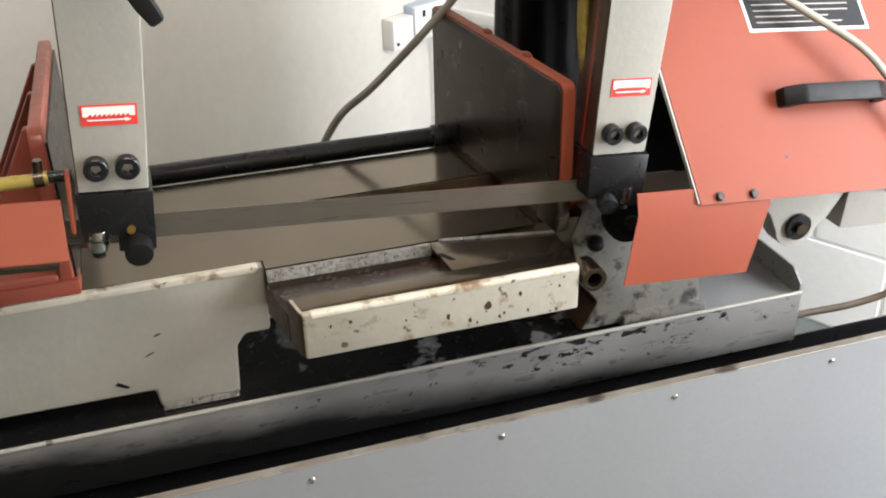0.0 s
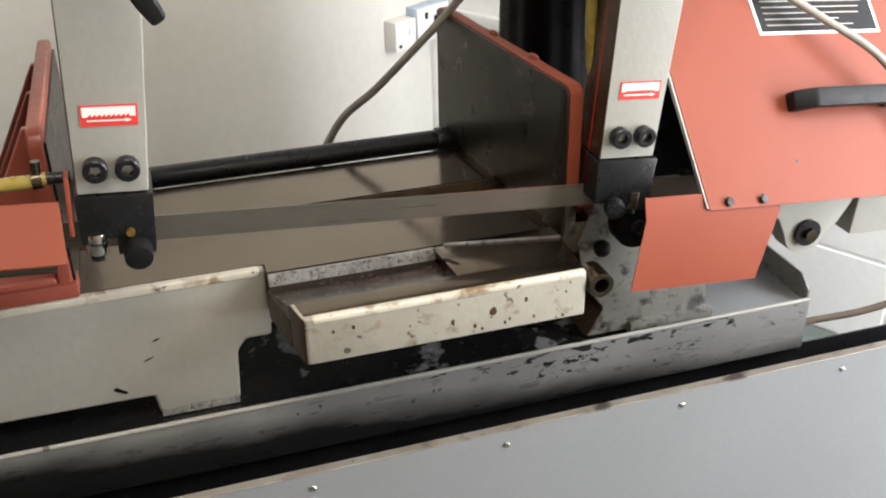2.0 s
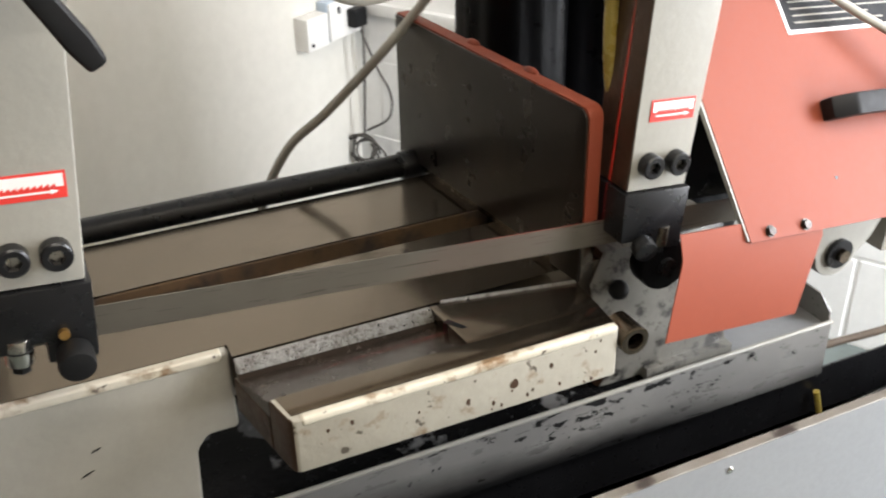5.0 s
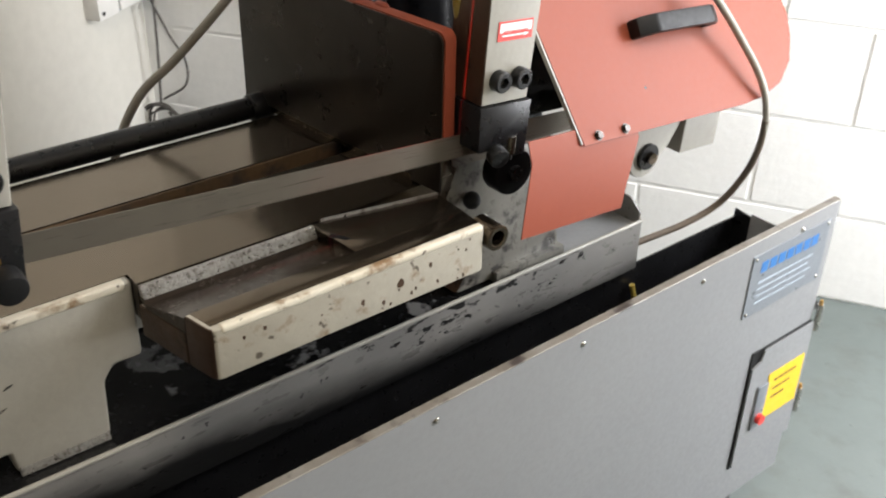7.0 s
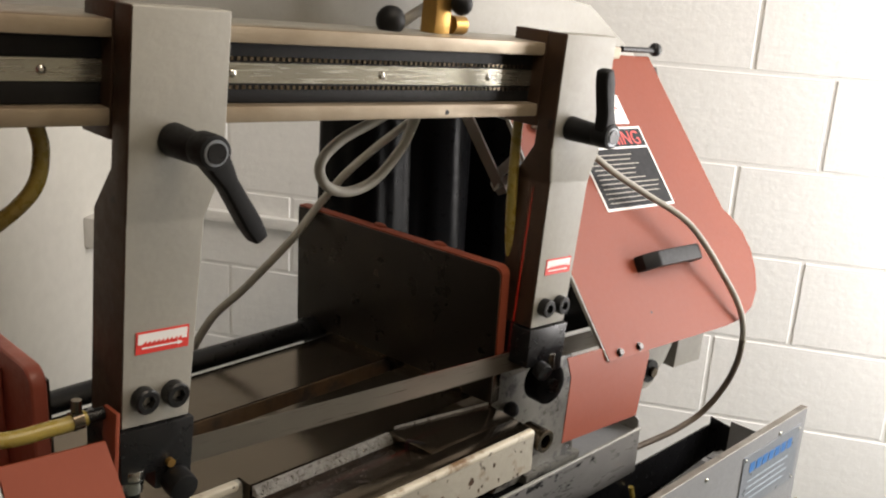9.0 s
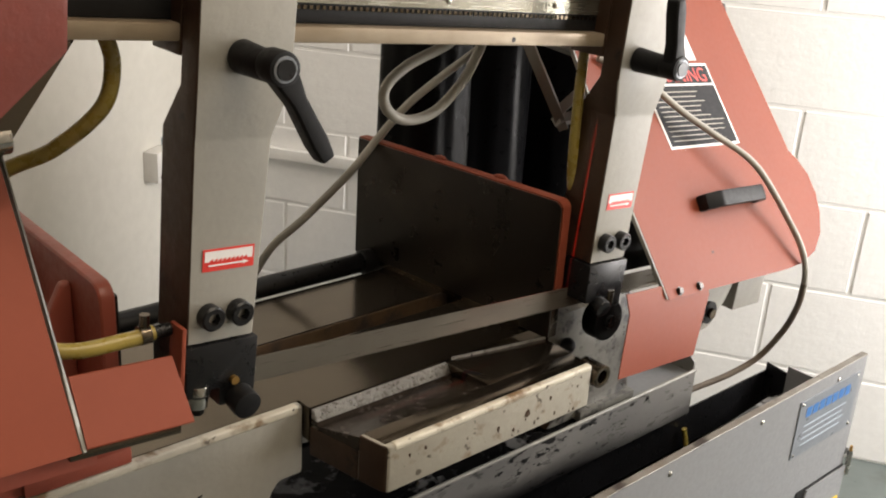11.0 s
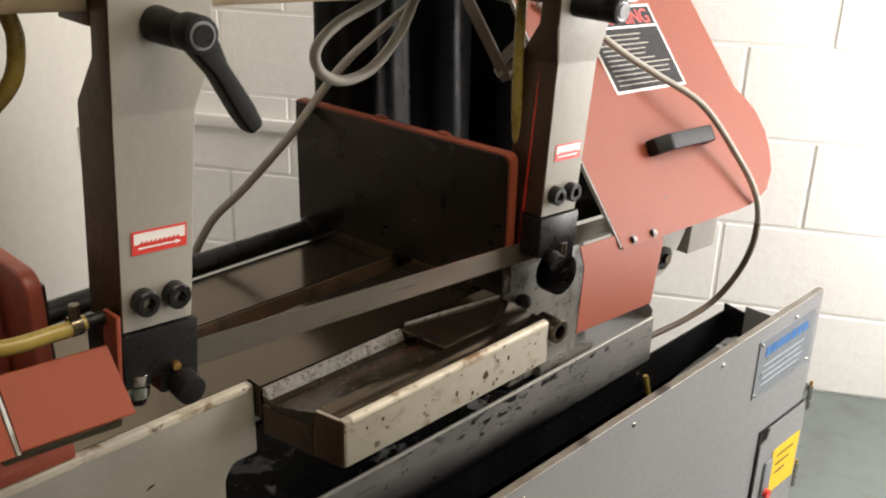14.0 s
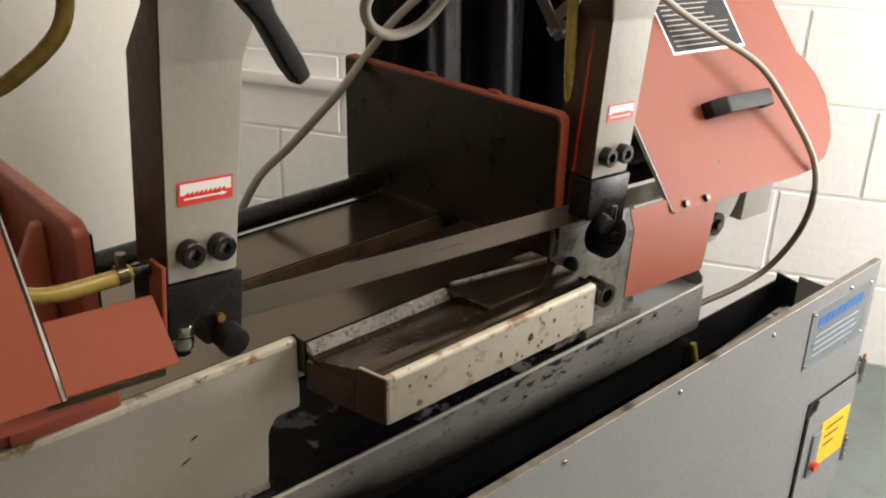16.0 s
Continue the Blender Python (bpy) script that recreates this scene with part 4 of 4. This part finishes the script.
# lower run of the same cable, in a darker brown
part("lower_run", tube([Vector(p) for p in ((0.884, 0.000, 0.780), (0.897, 0.010, 0.730), (0.912, 0.035, 0.668), (0.900, 0.065, 0.608), (0.850, 0.088, 0.578),
                                               (0.775, 0.110, 0.562), (0.70, 0.122, 0.550))], 0.0055), M_CABLEB, flex, "dark brown lower run of the cable")


# ---- behind the saw ----
def sheeted_column():
    c = thing("covered_column", pose(0.70, 0.72, 0.0), "tall column wrapped in shiny black sheeting", "machine part")
    for cx, cy, r, top, seed in ((0.545, 0.60, 0.085, 1.22, 1.0), (0.72, 0.64, 0.10, 1.24, 3.0), (0.90, 0.60, 0.09, 1.20, 5.0)):
        b = bmesh.new()
        rings = []
        for k in range(15):
            z = 0.02 + (top - 0.02) * k / 14
            rr = r * (1.12 - 0.22 * k / 14)
            ring = []
            for j in range(56):
                a = 2 * math.pi * j / 56
                f = 1 + 0.05 * math.sin(5 * a + seed + 0.8 * math.sin(z * 4 + seed)) + 0.018 * math.sin(13 * a + z * 3)
                ring.append(b.verts.new((cx + rr * f * math.cos(a), cy + rr * f * math.sin(a), z)))
            rings.append(ring)
        for p, q in zip(rings, rings[1:]):
            for j in range(56):
                b.faces.new((p[j], p[(j + 1) % 56], q[(j + 1) % 56], q[j]))
        b.faces.new(rings[-1])
        b.faces.new(rings[0][::-1])
        part("sheeting", finish(b, smooth=80), M_FABRIC, c)
    part("red_cap", rod((0.70, 0.60, 1.12), (0.70, 0.60, 1.15), 0.03), M_RED, c)
    return c


sheeted_column()


# ---- sockets on the plaster wall ----
def wall_socket():
    c = thing("wall_socket", ROOM @ pose(0, -0.08, 0.58), "white wall socket with black plug in use", "socket")
    part("back_box", box(0.0, 0.035, -0.150, -0.010, 0.530, 0.635, 0.003), M_BLUEG, c, "blue grey surface box", ROOM)
    part("socket_plate", box(0.0352, 0.042, -0.147, -0.013, 0.533, 0.632, 0.003), M_WHITE, c, "", ROOM)
    part("plug", box(0.042, 0.075, -0.080, -0.030, 0.555, 0.605, 0.008, 3), M_PLASTIC, c, "black moulded plug", ROOM)
    part("switch_rocker", box(0.042, 0.045, -0.115, -0.105, 0.600, 0.618, 0.001), M_STICKK, c, "", ROOM)
    return c


def wall_switch():
    c = thing("wall_switch", ROOM @ pose(0, -0.19, 0.57), "white surface switch box on plaster wall", "switch")
    part("switch_box", box(0.0, 0.045, -0.240, -0.157, 0.530, 0.615, 0.004), M_WHITE, c, "", ROOM)
    part("switch_spot", rod((0.045, -0.223, 0.546), (0.047, -0.223, 0.546), 0.005), M_STICKK, c, "", ROOM)
    part("switch_rocker", box(0.045, 0.048, -0.187, -0.175, 0.570, 0.588, 0.001), M_WHITE, c, "", ROOM)
    return c


wall_socket()
wall_switch()
line_thing("thin_cable", [(0.075, -0.055, 0.560), (0.070, -0.050, 0.47), (0.060, -0.045, 0.35), (0.052, -0.045, 0.235)], 0.0035, M_CABLED, "thin black plug lead", "cable", ROOM)
line_thing("thin_cable", [(0.02, -0.02, 1.0), (0.02, -0.02, 0.62), (0.08, -0.02, 0.45), (0.13, -0.02, 0.37), (0.13, -0.03, 0.30), (0.06, -0.04, 0.25)], 0.0035, M_CABLED,
           "thin black wire clipped to the wall", "cable", ROOM)
coil = thing("cable_coil", ROOM @ pose(0.05, -0.05, 0.20), "tangled coil of thin black cable", "cable")
random.seed(11)
for k in range(5):
    cx, cz, r = 0.05 + random.uniform(-0.015, 0.015), 0.19 + random.uniform(-0.012, 0.012), random.uniform(0.035, 0.06)
    pts = [(cx + r * math.cos(a), -0.045 + random.uniform(-0.015, 0.012), cz + 0.8 * r * math.sin(a)) for a in (2 * math.pi * j / 9 + k for j in range(10))]
    part("loop", tube(pts, 0.0032, 8, 6), M_CABLED, coil, "", ROOM)

# ---- blocks of the wall ----
block_meshes = {}
for length in (0.44, 0.215, 0.10):
    b = bmesh.new()
    box(0.0, length, -0.001, 0.03, 0.0, 0.215, bm=b)
    finish(b, 0.0016, 1)
    me = bpy.data.meshes.new("block")
    b.to_mesh(me)
    b.free()
    me.materials.append(M_WALLB)
    block_meshes[length] = me
random.seed(8)
for row in range(12):
    x = 1.657 + 0.005 - 0.45 * 4 + (0.0 if row % 2 else 0.187)
    while x < 2.45:
        length = 0.44
        x0 = x
        if x < 0:
            if x + 0.44 < 0.12:
                x += 0.45
                continue
            length = 0.215
            x0 = x + 0.225
            if x0 < 0:
                x += 0.45
                continue
        ob = new("block", block_meshes[length])
        ob.parent = wall_block
        ob.location = (x0, random.uniform(-0.001, 0.001), 0.005 + 0.2245 * row)
        x += 0.45
